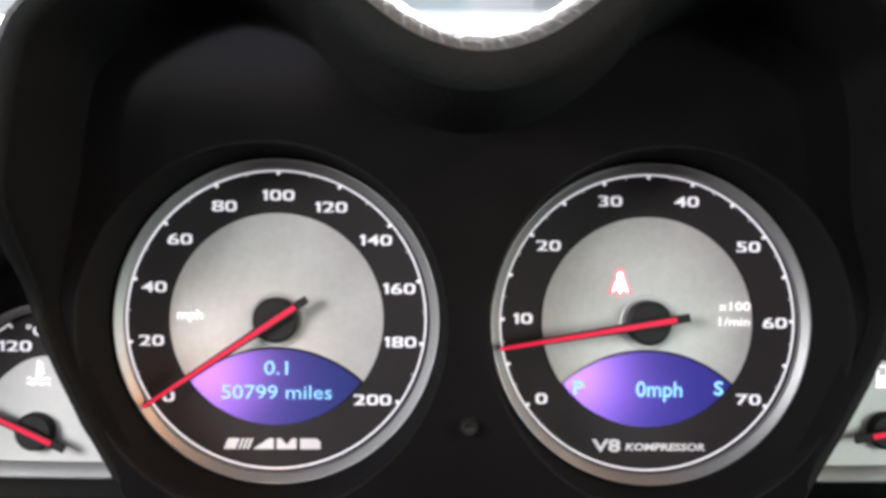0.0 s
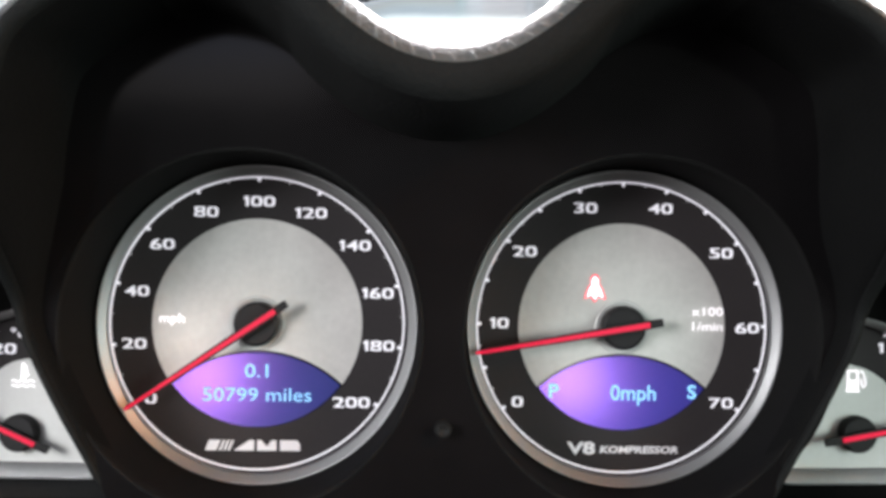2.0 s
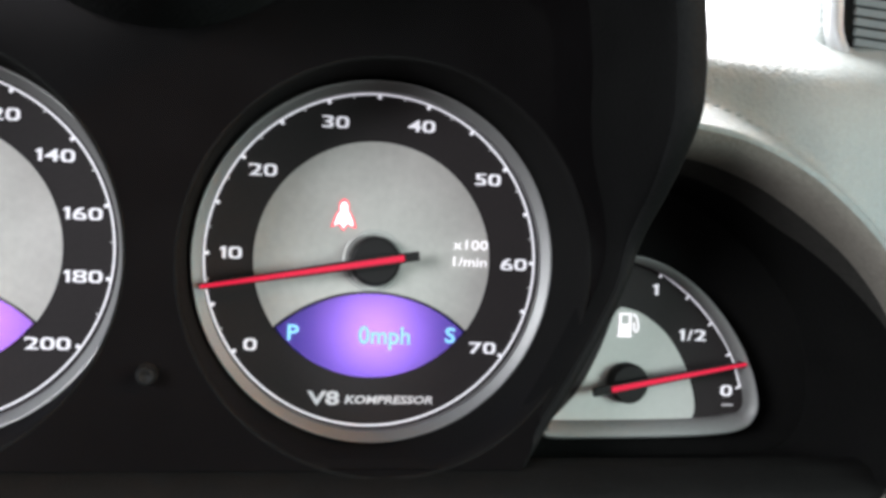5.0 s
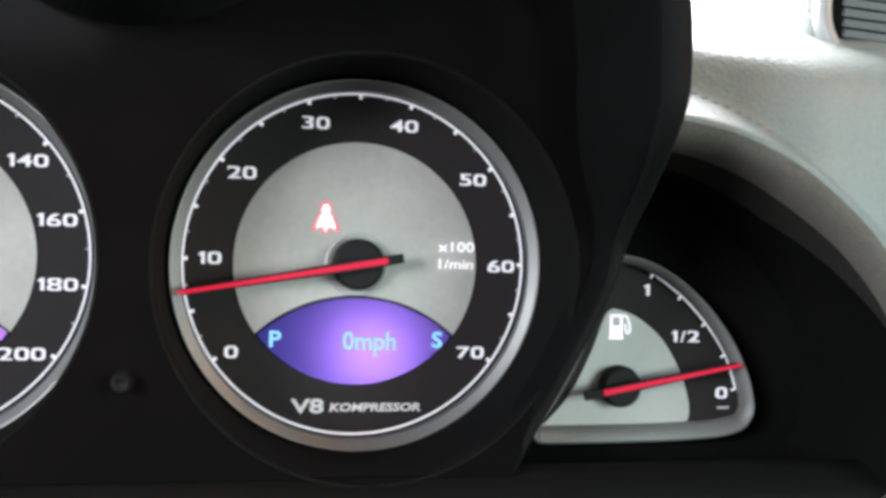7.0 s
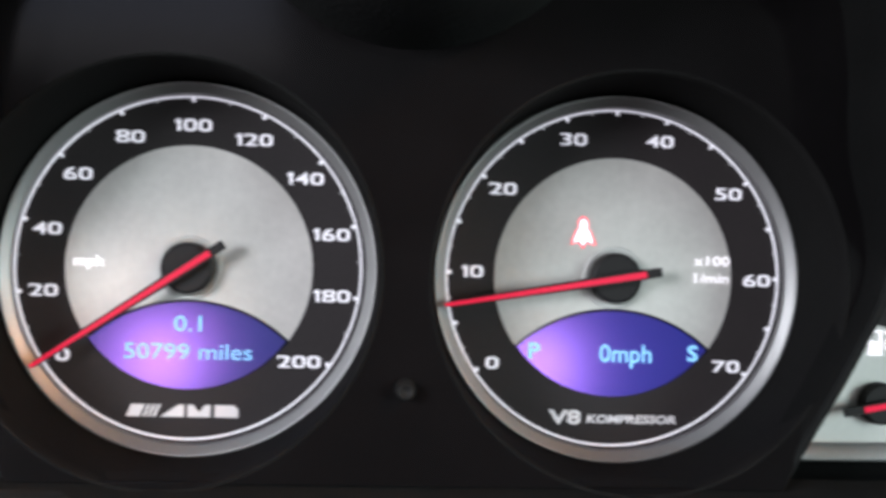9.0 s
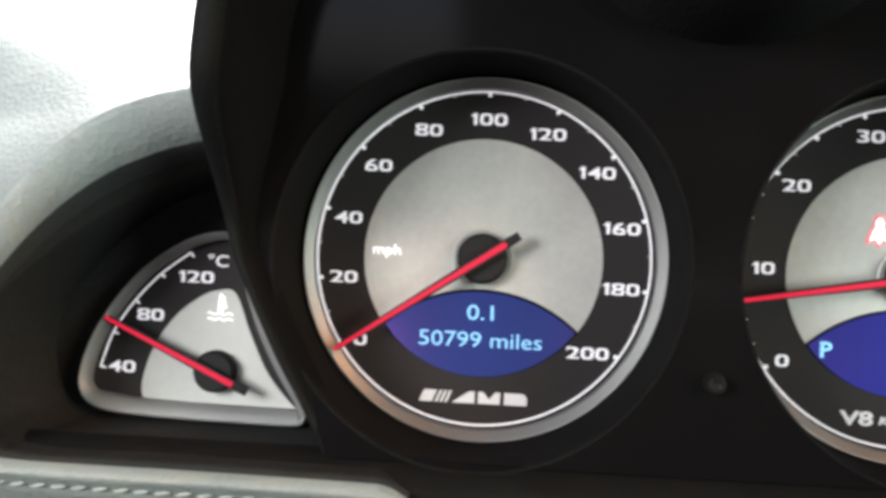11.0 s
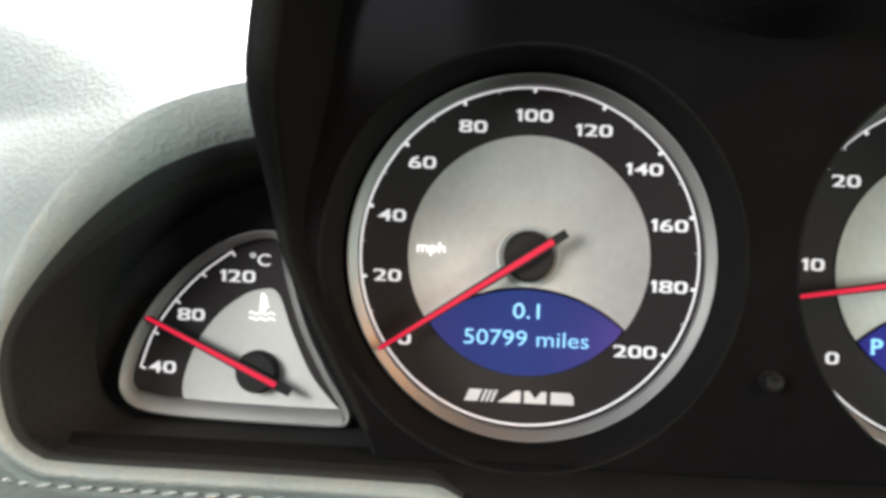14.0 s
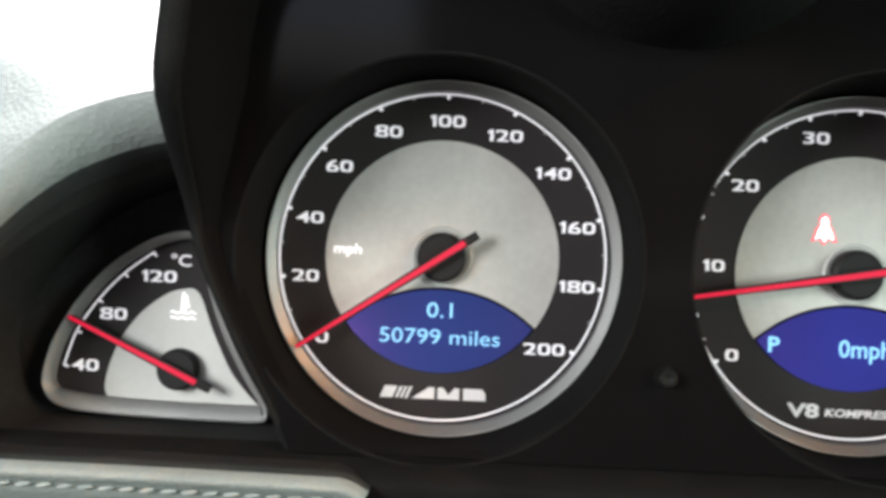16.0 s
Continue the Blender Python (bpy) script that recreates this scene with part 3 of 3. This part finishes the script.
    return 0.0013 + 0.0022 * max(0.0, min(1.0, (p.y + 0.005) / 0.05)) + 0.0048 * max(0.0, 1 - (p.x / 0.075) ** 2) * max(0.0, min(1.0, (p.y - 0.05) / 0.02))


def hood_rows(outer, deep=False):
    """The hood's rolled lip: its leather shell outside, its black underside, or the wall that runs deep inside."""
    rows = []
    for p, n in zip(outline, normals(outline)):
        f = hood_front(p.y)
        back = 0.012 + 0.15 * max(0.0, min(1.0, (p.y - 0.045) / 0.03))
        inner = -0.030
        roll = lip_roll(p)
        # in the dip the paler shell laps over the lip as its lit edge
        cut = 1.0 - 0.42 * max(0.0, min(1.0, (p.y - 0.060) / 0.012))
        def bend(a):
            return (-roll - roll * math.cos(math.pi * a), f + roll - roll * math.sin(math.pi * a))
        if outer:
            section = [bend(cut + (1 - cut) * k / 8) for k in range(9)] + [(0.0, f + 0.012), (0.0005, (f + back) / 2), (0.001, back)]
        else:
            dip = max(0.0, (roll - 0.0035) / 0.0048)
            low = 0.16 * dip
            d0, y0 = bend(low)
            wide = 0.004 + 0.002 * dip
            curl = [(d0 - wide * (1 - k / 8), inner + (y0 - inner) * (1 - (1 - k / 8) ** (2 - 0.7 * dip))) for k in range(9)]
            section = curl if deep else [bend(low + (cut - low) * k / 8) for k in range(9)]
        rows.append([(p.x + n.x * d, y, p.y + n.y * d) for d, y in section])
    return rows


hood = thing("instrument_hood", "black leather two-lobed hood over the dials", "instrument hood", G)
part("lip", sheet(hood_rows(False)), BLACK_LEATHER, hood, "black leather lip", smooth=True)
inside = hood_rows(False, True)
first = next(i for i, p in enumerate(outline) if p.x > -0.085 and p.y > 0.05)
last = len(outline) - 1 - next(i for i, p in enumerate(outline[::-1]) if p.x < 0.085 and p.y > 0.05)
part("underside", sheet(inside[first:last + 1]), UNDERSIDE, hood, "black underside between the lobes, lightened for windscreen glare", smooth=True)
for run in (inside[:first + 1], inside[last:]):
    part("lining", sheet(run), HOOD_LINING, hood, "matt black side lining, darkened for shade", smooth=True)
shell = part("shell", sheet(hood_rows(True)), HOOD_LEATHER, hood, "black leather shell, greyed for light from the windscreen", smooth=True)


def panel_y(z):
    """Bends the panel a little towards the driver below the dials' middle, to turn the rear lamps' reflection away."""
    return PANEL_Y - 1.8 * min(0.0, z + 0.005) ** 2


def build_panel():
    bm = bmesh.new()
    def loop(points):
        vs = [bm.verts.new((x, PANEL_Y, z)) for x, z in points]
        return [bm.edges.new((vs[i - 1], vs[i])) for i in range(len(vs))]
    edge = [(p.x * 0.985, p.y * 0.985 if p.y > 0 else p.y) for p in outline]
    edges = loop(edge)
    for c in (-0.0607, 0.0607):
        edges += loop([(c + (HOLE + 0.0008) * math.cos(2 * math.pi * k / 96), (HOLE + 0.0008) * math.sin(2 * math.pi * k / 96)) for k in range(96)])
    bmesh.ops.triangle_fill(bm, use_beauty=True, edges=edges)
    bmesh.ops.subdivide_edges(bm, edges=bm.edges[:], cuts=5, use_grid_fill=True)
    for v in bm.verts:
        v.co.y = panel_y(v.co.z)
    return bm


def build_tube():
    bm = lathe([(HOLE + 0.0010, PANEL_Y + 0.0002), (HOLE + 0.0005, PANEL_Y - 0.0005), (HOLE, PANEL_Y), (HOLE - 0.0004, PANEL_Y + 0.004), (RING + 0.0006, -0.004), (RING + 0.0005, 0.0015)], 96)
    for v in bm.verts:
        if v.co.y < PANEL_Y + 0.001:
            v.co.y += panel_y(v.co.z) - PANEL_Y
    return bm


panel = solid("instrument_panel", build_panel(), PANEL, G, "glossy black panel with two round dial openings", "instrument panel", kind="structure", smooth=True)
for c in (-0.0607, 0.0607):
    part("dial_tube", build_tube(), LEDGE, panel, "black tube round a dial", smooth=True, at=pose(c, 0, 0))

knob = thing("reset_knob", "small round black reset knob between the dials", "knob", G @ pose(0.0003, panel_y(-0.0286), -0.0286) @ Matrix.Scale(0.84, 4))
part("stem", lathe([(0.0024, 0.0005), (0.0024, -0.0030)], 32), MATTE, knob)
part("cap", lathe([(0.0022, -0.0030), (0.0027, -0.0033), (0.0028, -0.0050), (0.0023, -0.0055), (0.0015, -0.0053), (0.0012, -0.0049), (0.0, -0.0047)], 32), KNOB, knob, "worn grey-black cap", smooth=True)
part("collar", lathe([(0.0034, 0.0002), (0.0034, -0.0006), (0.0030, -0.0009), (0.0024, -0.0008)], 32), LEDGE, knob, smooth=True)

# lower trim below the dials
section = [(-0.030, -0.0515), (-0.0345, -0.0522), (-0.0375, -0.0530), (-0.0400, -0.0545), (-0.0470, -0.0565), (-0.0484, -0.0590), (-0.0430, -0.0660), (-0.0200, -0.0900), (0.0180, -0.1400)]
solid("lower_trim", sheet([[(x, y, z) for y, z in section] for x in np.linspace(-0.187, 0.215, 60)]), LEDGE, G, "matt black trim ledge below the dials", "trim", kind="structure", smooth=True)

POD_LEFT = [(-0.1228, 0.0324), (-0.1290, 0.0312), (-0.1440, 0.0270), (-0.1582, 0.0200), (-0.1722, 0.0080), (-0.1835, -0.0066), (-0.1904, -0.0198), (-0.1928, -0.0314), (-0.1914, -0.0420), (-0.1878, -0.0506), (-0.1812, -0.0554), (-0.1720, -0.0570), (-0.1306, -0.0572), (-0.0900, -0.0576), (-0.0815, -0.0580), (-0.0760, -0.0605)]
POD_RIGHT = [(0.1262, 0.0374), (0.1350, 0.0364), (0.1500, 0.0335), (0.1670, 0.0262), (0.1838, 0.0140), (0.1940, 0.0030), (0.2015, -0.0095), (0.2055, -0.0225), (0.2080, -0.0340), (0.2062, -0.0500), (0.1985, -0.0600), (0.1850, -0.0630), (0.1400, -0.0640), (0.0900, -0.0645)]
RIM_Y = -0.050


def roll_of(p):
    """Start, width and depth of the rolled leather rim at a place on a pod's outline."""
    s = max(0.0, min(1.0, (p.y + 0.025) / 0.050))
    if p.x > 0:
        return 0.0010 + 0.0030 * s, 0.0030 + 0.0045 * s, 0.006 + 0.009 * s
    return 0.0010 + 0.0075 * s, 0.0035 + 0.0115 * s, 0.006 + 0.011 * s


def dash_y(x, z, out):
    """How far ahead the leather lies: a front that leans back, then the top, level only on the left; slopes fit the
    camera's view.
    """
    out = max(0.0, out)
    if x > 0:
        w = max(0.10, min(1.0, (0.180 - x) / 0.044)) if z > -0.03 else 0.0
        wide = 0.0120 * w
        front = RIM_Y - 0.004 + 1.25 * min(out, wide) + 0.14 * max(0.0, out - wide)
    else:
        k = max(0.0, min(1.0, (-0.042 - z) / 0.022))
        lean = 0.32 + 0.83 * max(0.0, min(1.0, (z + 0.012) / 0.045)) + 0.60 * k * k * (3 - 2 * k)
        front = RIM_Y - 0.004 + lean * min(out, 0.10) + 0.25 * max(0.0, out - 0.10)
    if z < -0.05:
        return front
    top = -0.045 + (z - 0.0588) / 0.488 if x > 0 else (0.951 * z - 0.060) / 0.309
    k = 0.008 if x > 0 else 0.010
    return max(front, top) + k * math.exp(-abs(front - top) / k) * 0.5


ROLL_END = {1: 80, -1: 35}
STEPS = [0.0008, 0.0018, 0.0030, 0.0045, 0.0060, 0.0075, 0.0090, 0.0105, 0.0120, 0.0135, 0.0150, 0.0165, 0.0180, 0.0195, 0.0210, 0.0230, 0.0250, 0.0275, 0.0310, 0.0350, 0.0400, 0.0460, 0.0530, 0.0610, 0.0700, 0.0800, 0.0950, 0.1100, 0.1300, 0.1600, 0.2100, 0.2800, 0.3600, 0.4600]


def reach(p, n, far):
    """Shortens a step that would leave the dashboard."""
    if n.y > 0.01:
        far = min(far, (0.165 - p.y) / n.y)
    if n.y < -0.01:
        far = min(far, (p.y + 0.125) / -n.y)
    if abs(n.x) > 0.01:
        far = min(far, (0.58 - abs(p.x)) / abs(n.x))
    return far


def rolled(p, n, turn):
    d0, wide, deep = roll_of(p)
    a = radians(90 - turn)
    d = d0 - wide * math.sin(a)
    return Vector((p.x + n.x * d, RIM_Y - 0.004 + deep * (1 - math.cos(a)), p.y + n.y * d))


def build_dash(points):
    curve = spline(points, 8)
    side = 1 if points[0][0] > 0 else -1
    rows = []
    for p, n in zip(curve, normals(curve)):
        n = n * side
        low = p.y < -0.045
        row = [rolled(p, n, a) for a in (ROLL_END[side], *[ROLL_END[side] + (90 - ROLL_END[side]) * k / 9 for k in range(1, 10)])]
        d0 = roll_of(p)[0]
        for k, step in enumerate(STEPS):
            far = reach(p, n, d0 + min(step, 0.05 + 0.41 * n.x * n.x if p.y < -0.03 else step))
            x, z = p.x + n.x * far, p.y + n.y * far
            groove = 0.0011 if low and side < 0 and abs(step - 0.0030) < 1e-6 else 0.0
            row.append(Vector((x, dash_y(x, z, far - d0) + groove, z)))
        rows.append(row)
    return sheet(rows), curve


def dashboard(name, points, label):
    bm, curve = build_dash(points)
    d = solid(name, bm, LEATHER, G, label, "dashboard", kind="structure", smooth=True)
    side = 1 if points[0][0] > 0 else -1
    nn = [n * side for n in normals(curve)]
    back, edge, throat = [], [], []
    for p, n in zip(curve, nn):
        q = Vector((side * 0.150, -0.012))
        c = rolled(p, n, 0)
        edge.append([rolled(p, n, ROLL_END[side] + 0.5 - (ROLL_END[side] + 0.5) * k / 6) for k in range(7)])
        bend = [c]
        s = 0.08 + 0.92 * max(0.0, min(1.0, (p.y + 0.015) / 0.035))
        for inward, deep in ((0.025 * s, 0.004 * s), (0.05 * s, 0.009 * s), (0.07 * s, 0.014 * s)):
            bend.append(Vector((c.x + (q.x - c.x) * inward, c.y + deep, c.z + (q.y - c.z) * inward)))
        throat.append(bend)
        c = bend[-1]
        r = q + (Vector((c.x, c.z)) - q) * 0.93
        b = Vector((c.x, c.z)).lerp(r, 0.5)
        back.append([c, (b.x, (c.y + 0.002) / 2, b.y), (r.x, 0.002, r.y)])
    part("pod_edge", sheet(edge), EDGES[side], d, "inner edge of a gauge pod, darkened for shade", smooth=True)
    part("pod_throat", sheet(throat), SHADE_THROATS[side], d, "throat of a gauge pod, darkened for shade", smooth=True)
    part("pod_lining", sheet(back), LININGS[side], d, "dark lining of a gauge pod, toned by side for shade", smooth=True)
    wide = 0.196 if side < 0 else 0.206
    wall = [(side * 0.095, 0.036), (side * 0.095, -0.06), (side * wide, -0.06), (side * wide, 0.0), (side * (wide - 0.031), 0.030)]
    part("pod_back", prism(wall, 0.0018, 0.004), LININGS[side], d, "dark back wall of a gauge pod, toned by side for shade")
    return d, curve, nn


dash_left, curve_left, nn_left = dashboard("dashboard_left", POD_LEFT, "pale grey grained leather dashboard round the temperature gauge")
dash_right, curve_right, nn_right = dashboard("dashboard_right", POD_RIGHT, "pale grey grained leather dashboard round the fuel gauge")


def dense(curve, nn, k):
    """The same curve with k times as many points."""
    c = [curve[i].lerp(curve[i + 1], j / k) for i in range(len(curve) - 1) for j in range(k)]
    m = [nn[i].lerp(nn[i + 1], j / k).normalized() for i in range(len(curve) - 1) for j in range(k)]
    return c, m


def lip_stitches(parent):
    """Slanted stitches along the dip of the hood's lip."""
    bm = bmesh.new()
    bmesh.ops.create_uvsphere(bm, u_segments=8, v_segments=5, radius=0.5)
    me = mesh_of("stitch", bm, SEAM, True)
    c, m = dense(outline, normals(outline), 20)
    run = 0.0
    for i in range(len(c) - 1):
        run += (c[i + 1] - c[i]).length
        if run < 0.0045 or abs(c[i].x) > 0.075 or c[i].y < 0.05:
            continue
        run = 0.0
        t = c[i + 1] - c[i]
        lean = math.degrees(math.atan2(t.y, t.x)) - 50
        r = lip_roll(c[i])
        q = c[i] - m[i] * r * (1 - math.sin(radians(24)))
        part("stitch", me, SEAM, parent, at=pose(q.x, hood_front(c[i].y) + r * (1 - math.cos(radians(24))), q.y, 0, -lean, 0) @ Matrix.Diagonal((0.0034, 0.0010, 0.0010, 1)))


def stitches(parent, curve, nn, first, last, far, end, pitch, length, thick, thread):
    """A seam of single slanted stitches that follows the pod's rim."""
    bm = bmesh.new()
    bmesh.ops.create_uvsphere(bm, u_segments=8, v_segments=5, radius=0.5)
    me = mesh_of("stitch", bm, thread, True)
    run = 0.0
    start = far
    for i in range(first, last):
        far = start + (end - start) * (i - first) / (last - first)
        a, b = curve[i] + nn[i] * far, curve[i + 1] + nn[i + 1] * far
        run += (b - a).length
        if run < pitch:
            continue
        run -= pitch
        t = (b - a).normalized()
        y = dash_y(a.x, a.y, far - roll_of(curve[i])[0])
        lean = math.degrees(math.atan2(t.y, t.x)) + 14
        part("stitch", me, thread, parent, at=pose(a.x, y - 0.0001, a.y, 0, -lean, 0) @ Matrix.Diagonal((length, thick, 0.0010, 1)))


lip_stitches(shell)
# straight seam along the leather below the left pod
bm = bmesh.new()
bmesh.ops.create_uvsphere(bm, u_segments=8, v_segments=5, radius=0.5)
seam = mesh_of("stitch", bm, THREAD, True)
for k in range(3, 25):
    x = -0.2105 + 0.0053 * k
    z = -0.0612 - 0.0005 * (k / 24)
    out, near_rim = min(((Vector((x, z)) - p).length, i) for i, p in enumerate(curve_left))
    y = dash_y(x, z, out - roll_of(curve_left[near_rim])[0])
    part("stitch", seam, THREAD, dash_left, at=pose(x, y - 0.0001, z, 0, -10 + random.uniform(-3, 3), 0) @ Matrix.Diagonal((0.0043, 0.0013, 0.0010, 1)))
cr, mr = dense(curve_right, nn_right, 12)
stitches(dash_right, cr, mr, 3 * 12, 25 * 12, 0.0150, 0.0058, 0.0030, 0.0024, 0.0007, LEATHER)

# level top of the dashboard behind the hood, reaching to the windscreen
top_rows = []
for y in (0.20, 0.23, 0.26, 0.33, 0.37, 0.385, 0.39):
    drop = 0.0 if y < 0.37 else (y - 0.37) * 1.2
    top_rows.append([(x, y + (0.4 * max(-0.12, min(0.12, x)) if y > 0.3 else 0.0), 1.0585 - drop) for x in np.linspace(-0.62, 0.92, 120)])
solid("dashboard_top", sheet(top_rows), LEATHER, Matrix(), "pale grey leather top of the dashboard", "dashboard", kind="structure", smooth=True)

# upright air vent on the dashboard top, placed to fit the camera's view
vent = thing("air_vent", "dark slatted air vent with a silver rim in its grey housing", "air vent", pose(0.281, 0.012, 1.1065, 64, 0, 0) @ pose(0, 0, 0, 0, 0, -4))
VW, VD, VR = 0.088, 0.050, 0.012


def rounded(w, d, r, n=8):
    out = []
    for cx, cy, a in ((w - r, d - r, 0), (-w + r, d - r, 90), (-w + r, -d + r, 180), (w - r, -d + r, 270)):
        out += [(cx + r * math.cos(radians(a + 90 * k / n)), cy + r * math.sin(radians(a + 90 * k / n))) for k in range(n + 1)]
    return out


rim_rows = []
for grow, z in ((0.0050, -0.002), (0.0047, 0.002), (0.003, 0.0040), (0.001, 0.0036), (0.0, 0.001), (0.0, -0.004)):
    line = rounded(VW + grow, VD + grow, VR + grow)
    rim_rows.append([(x, y, z) for x, y in line + line[:1]])
part("rim", sheet(rim_rows), TRIM, vent, "silver rim", smooth=True)
part("well", sheet([[(x, y, -0.0005) for y in (-VD, VD)] for x in (-VW, VW)]), MATTE, vent)
housing = []
for grow, z in ((0.0045, 0.0002), (0.0055, -0.0012), (0.0060, -0.003), (0.0060, -0.010)):
    line = rounded(VW + grow, VD + grow, VR + grow)
    housing.append([(x, y, z) for x, y in line + line[:1]])
part("housing", sheet(housing), LEATHER, vent, "pale grey leather housing", smooth=True)
slat = mesh_of("slat", box(-VW + 0.004, VW - 0.004, -0.0011, 0.0011, 0.0, 0.0012, 0.0003), SLAT)
for k in range(30):
    part("slat", slat, SLAT, vent, at=pose(0, -0.0450 + 0.0031 * k, 0.0004, 30, 0, 0))


# ---- the cabin round the camera ----
def wall(name, bm, label, material=None):
    return solid(name, bm, material or CABIN, Matrix(), label, "wall", kind="structure")


wall("floor", box(-0.72, 1.02, -1.62, 0.80, 0.30, 0.36), "dark grey carpeted cabin floor", CARPET)
# the roof gap is added only for the panel's pale reflection
top = bmesh.new()
for x0, x1, y0, y1 in ((-0.72, -0.66, -1.62, 0.12), (-0.12, 1.02, -1.62, 0.12), (-0.66, -0.12, -1.62, -0.93), (-0.66, -0.12, -0.24, 0.12)):
    bmesh.ops.create_cube(top, size=1.0, matrix=Matrix.LocRotScale(((x0 + x1) / 2, (y0 + y1) / 2, 1.55), None, (x1 - x0, y1 - y0, 0.06)))
wall("ceiling", top, "dark lined cabin roof with an opening added for light", ROOF)
# both small openings are made up, cut where the display lamps stand
rear = bmesh.new()
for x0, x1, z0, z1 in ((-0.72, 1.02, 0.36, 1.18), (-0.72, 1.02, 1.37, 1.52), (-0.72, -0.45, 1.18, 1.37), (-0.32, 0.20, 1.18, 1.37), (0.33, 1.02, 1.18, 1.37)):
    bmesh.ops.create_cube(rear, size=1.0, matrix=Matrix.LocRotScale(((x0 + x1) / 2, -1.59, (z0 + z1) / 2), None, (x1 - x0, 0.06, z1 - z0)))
wall("wall_rear", rear, "grey rear wall of the cabin with two openings added for light")
wall("wall_front", box(-0.72, 1.02, 0.40, 0.46, 0.36, 1.02), "grey front wall below the windscreen")
for n, x in (("wall_left", -0.72), ("wall_right", 0.96)):
    wall(n, box(x, x + 0.06, -1.56, 0.40, 0.36, 1.12), "grey side wall of the cabin")
for n, x in (("trim_left", -0.72), ("trim_right", 0.96)):
    wall(n, box(x, x + 0.06, -1.56, -0.95, 1.12, 1.52), "grey pillar beside a side window")

ground = bmesh.new()
bmesh.ops.create_grid(ground, x_segments=2, y_segments=2, size=1500)
solid("ground", ground, CONCRETE, pose(0, 0, -0.45), "pale concrete ground outside the windscreen", "ground", kind="structure")

# ---- outside the windscreen ----
bonnet_rows = []
for y, z in ((0.47, 0.985), (0.52, 1.000), (0.70, 0.996), (1.00, 1.001), (1.30, 0.992), (1.50, 0.978), (1.62, 0.950), (1.70, 0.875), (1.73, 0.70), (1.73, 0.30)):
    row = []
    for x in np.linspace(-0.70, 1.00, 60):
        k = max(0.0, min(1.0, (x + 0.10) / 0.07)) * max(0.0, min(1.0, (0.45 - x) / 0.07))
        edge = max(0.0, abs(x - 0.15) - 0.60)
        row.append((x, y, z + 0.013 * k * k * (3 - 2 * k) * min(1.0, max(0.0, (y - 0.5) / 0.3)) - edge * edge * 1.2))
    bonnet_rows.append(row)
tagged(new("car_bonnet", mesh_of("car_bonnet", sheet(bonnet_rows), PAINT, True)), "pale green-silver painted bonnet beyond the windscreen", "bonnet", kind="structure")


def parked_car(at):
    """A white saloon seen from its side; x runs towards its nose, z up from the ground."""
    car = thing("parked_car", "white parked car with dark tyres beside a building", "car", at)
    low = [(0.97, 0.30), (0.99, 0.52), (0.90, 0.66), (0.10, 0.76), (-0.45, 1.16), (-1.60, 1.20), (-2.30, 0.84), (-3.00, 0.78), (-3.06, 0.40), (-2.98, 0.27)]
    def arch(c):
        return [(c + 0.31 * math.cos(radians(a)), 0.26 + 0.31 * math.sin(radians(a))) for a in range(180, -1, -15)]
    outline = low + [(-2.55, 0.25)] + arch(-2.22) + [(-1.80, 0.25), (-0.40, 0.25)] + arch(0.0) + [(0.36, 0.26)]
    part("body", prism(outline, 0.0, 1.55, 0.02), WHITE_PAINT, car, "white painted body")
    glass = [(-0.02, 0.79), (-0.46, 1.10), (-0.95, 1.13), (-0.95, 0.80)]
    part("window", prism(glass, -0.006, 0.0), GLASS, car, "dark side window")
    part("window", prism([(-1.02, 0.80), (-1.02, 1.13), (-1.58, 1.14), (-2.05, 0.84)], -0.006, 0.0), GLASS, car, "dark side window")
    for c in (0.0, -2.22):
        for y in (0.02, 1.33):
            wheel = part("wheel", lathe([(0.10, 0.02), (0.17, 0.0), (0.175, 0.16), (0.10, 0.16)], 32), TRIM, car, "silver wheel", at=pose(c, y, 0.26))
            part("tyre", lathe([(0.17, 0.01), (0.20, -0.005), (0.25, 0.01), (0.26, 0.05), (0.26, 0.14), (0.24, 0.18), (0.17, 0.17)], 32), TYRE, wheel, "dark rubber tyre", smooth=True)
            for k in range(5):
                part("spoke", prism([(0.0, -0.02), (0.18, -0.014), (0.18, 0.014), (0.0, 0.02)], 0.012, 0.04), TRIM, wheel, at=pose(0, 0, 0, 0, 72 * k, 0))
    part("headlight", prism([(0.72, 0.56), (0.95, 0.52), (0.90, 0.62), (0.74, 0.66)], -0.008, 0.0), GLASS, car, "dark headlight")
    return car


parked_car(pose(-0.53, 14.0, -0.45))

house = thing("building", "pale building with a pinkish wall and a teal downpipe", "building", pose(0, 15.6, -0.45))
part("wall", box(0.86, 9.0, 0.0, 4.0, 0.0, 5.0), PINK, house, "pinkish rendered wall")
part("pillar", box(0.70, 0.95, -0.06, 3.9, 0.0, 5.0), WHITE_PAINT, house, "white corner pillar")
part("downpipe", lathe([(0.055, 0.0), (0.055, 5.0)], 24), TEAL, house, "teal downpipe", smooth=True, at=pose(0.60, -0.06, 0.0, 90, 0, 0))
part("roof", box(0.5, 9.2, -0.3, 4.3, 5.0, 5.2, 0.03), CONCRETE, house, "grey flat roof")
for k in range(3):
    window = part("window", box(1.6 + 2.4 * k, 2.9 + 2.4 * k, -0.03, 0.02, 1.6, 3.0, 0.01), WHITE_PAINT, house, "white window frame")
    part("pane", box(1.68 + 2.4 * k, 2.82 + 2.4 * k, -0.036, -0.031, 1.68, 2.92), GLASS, window, "dark window pane")
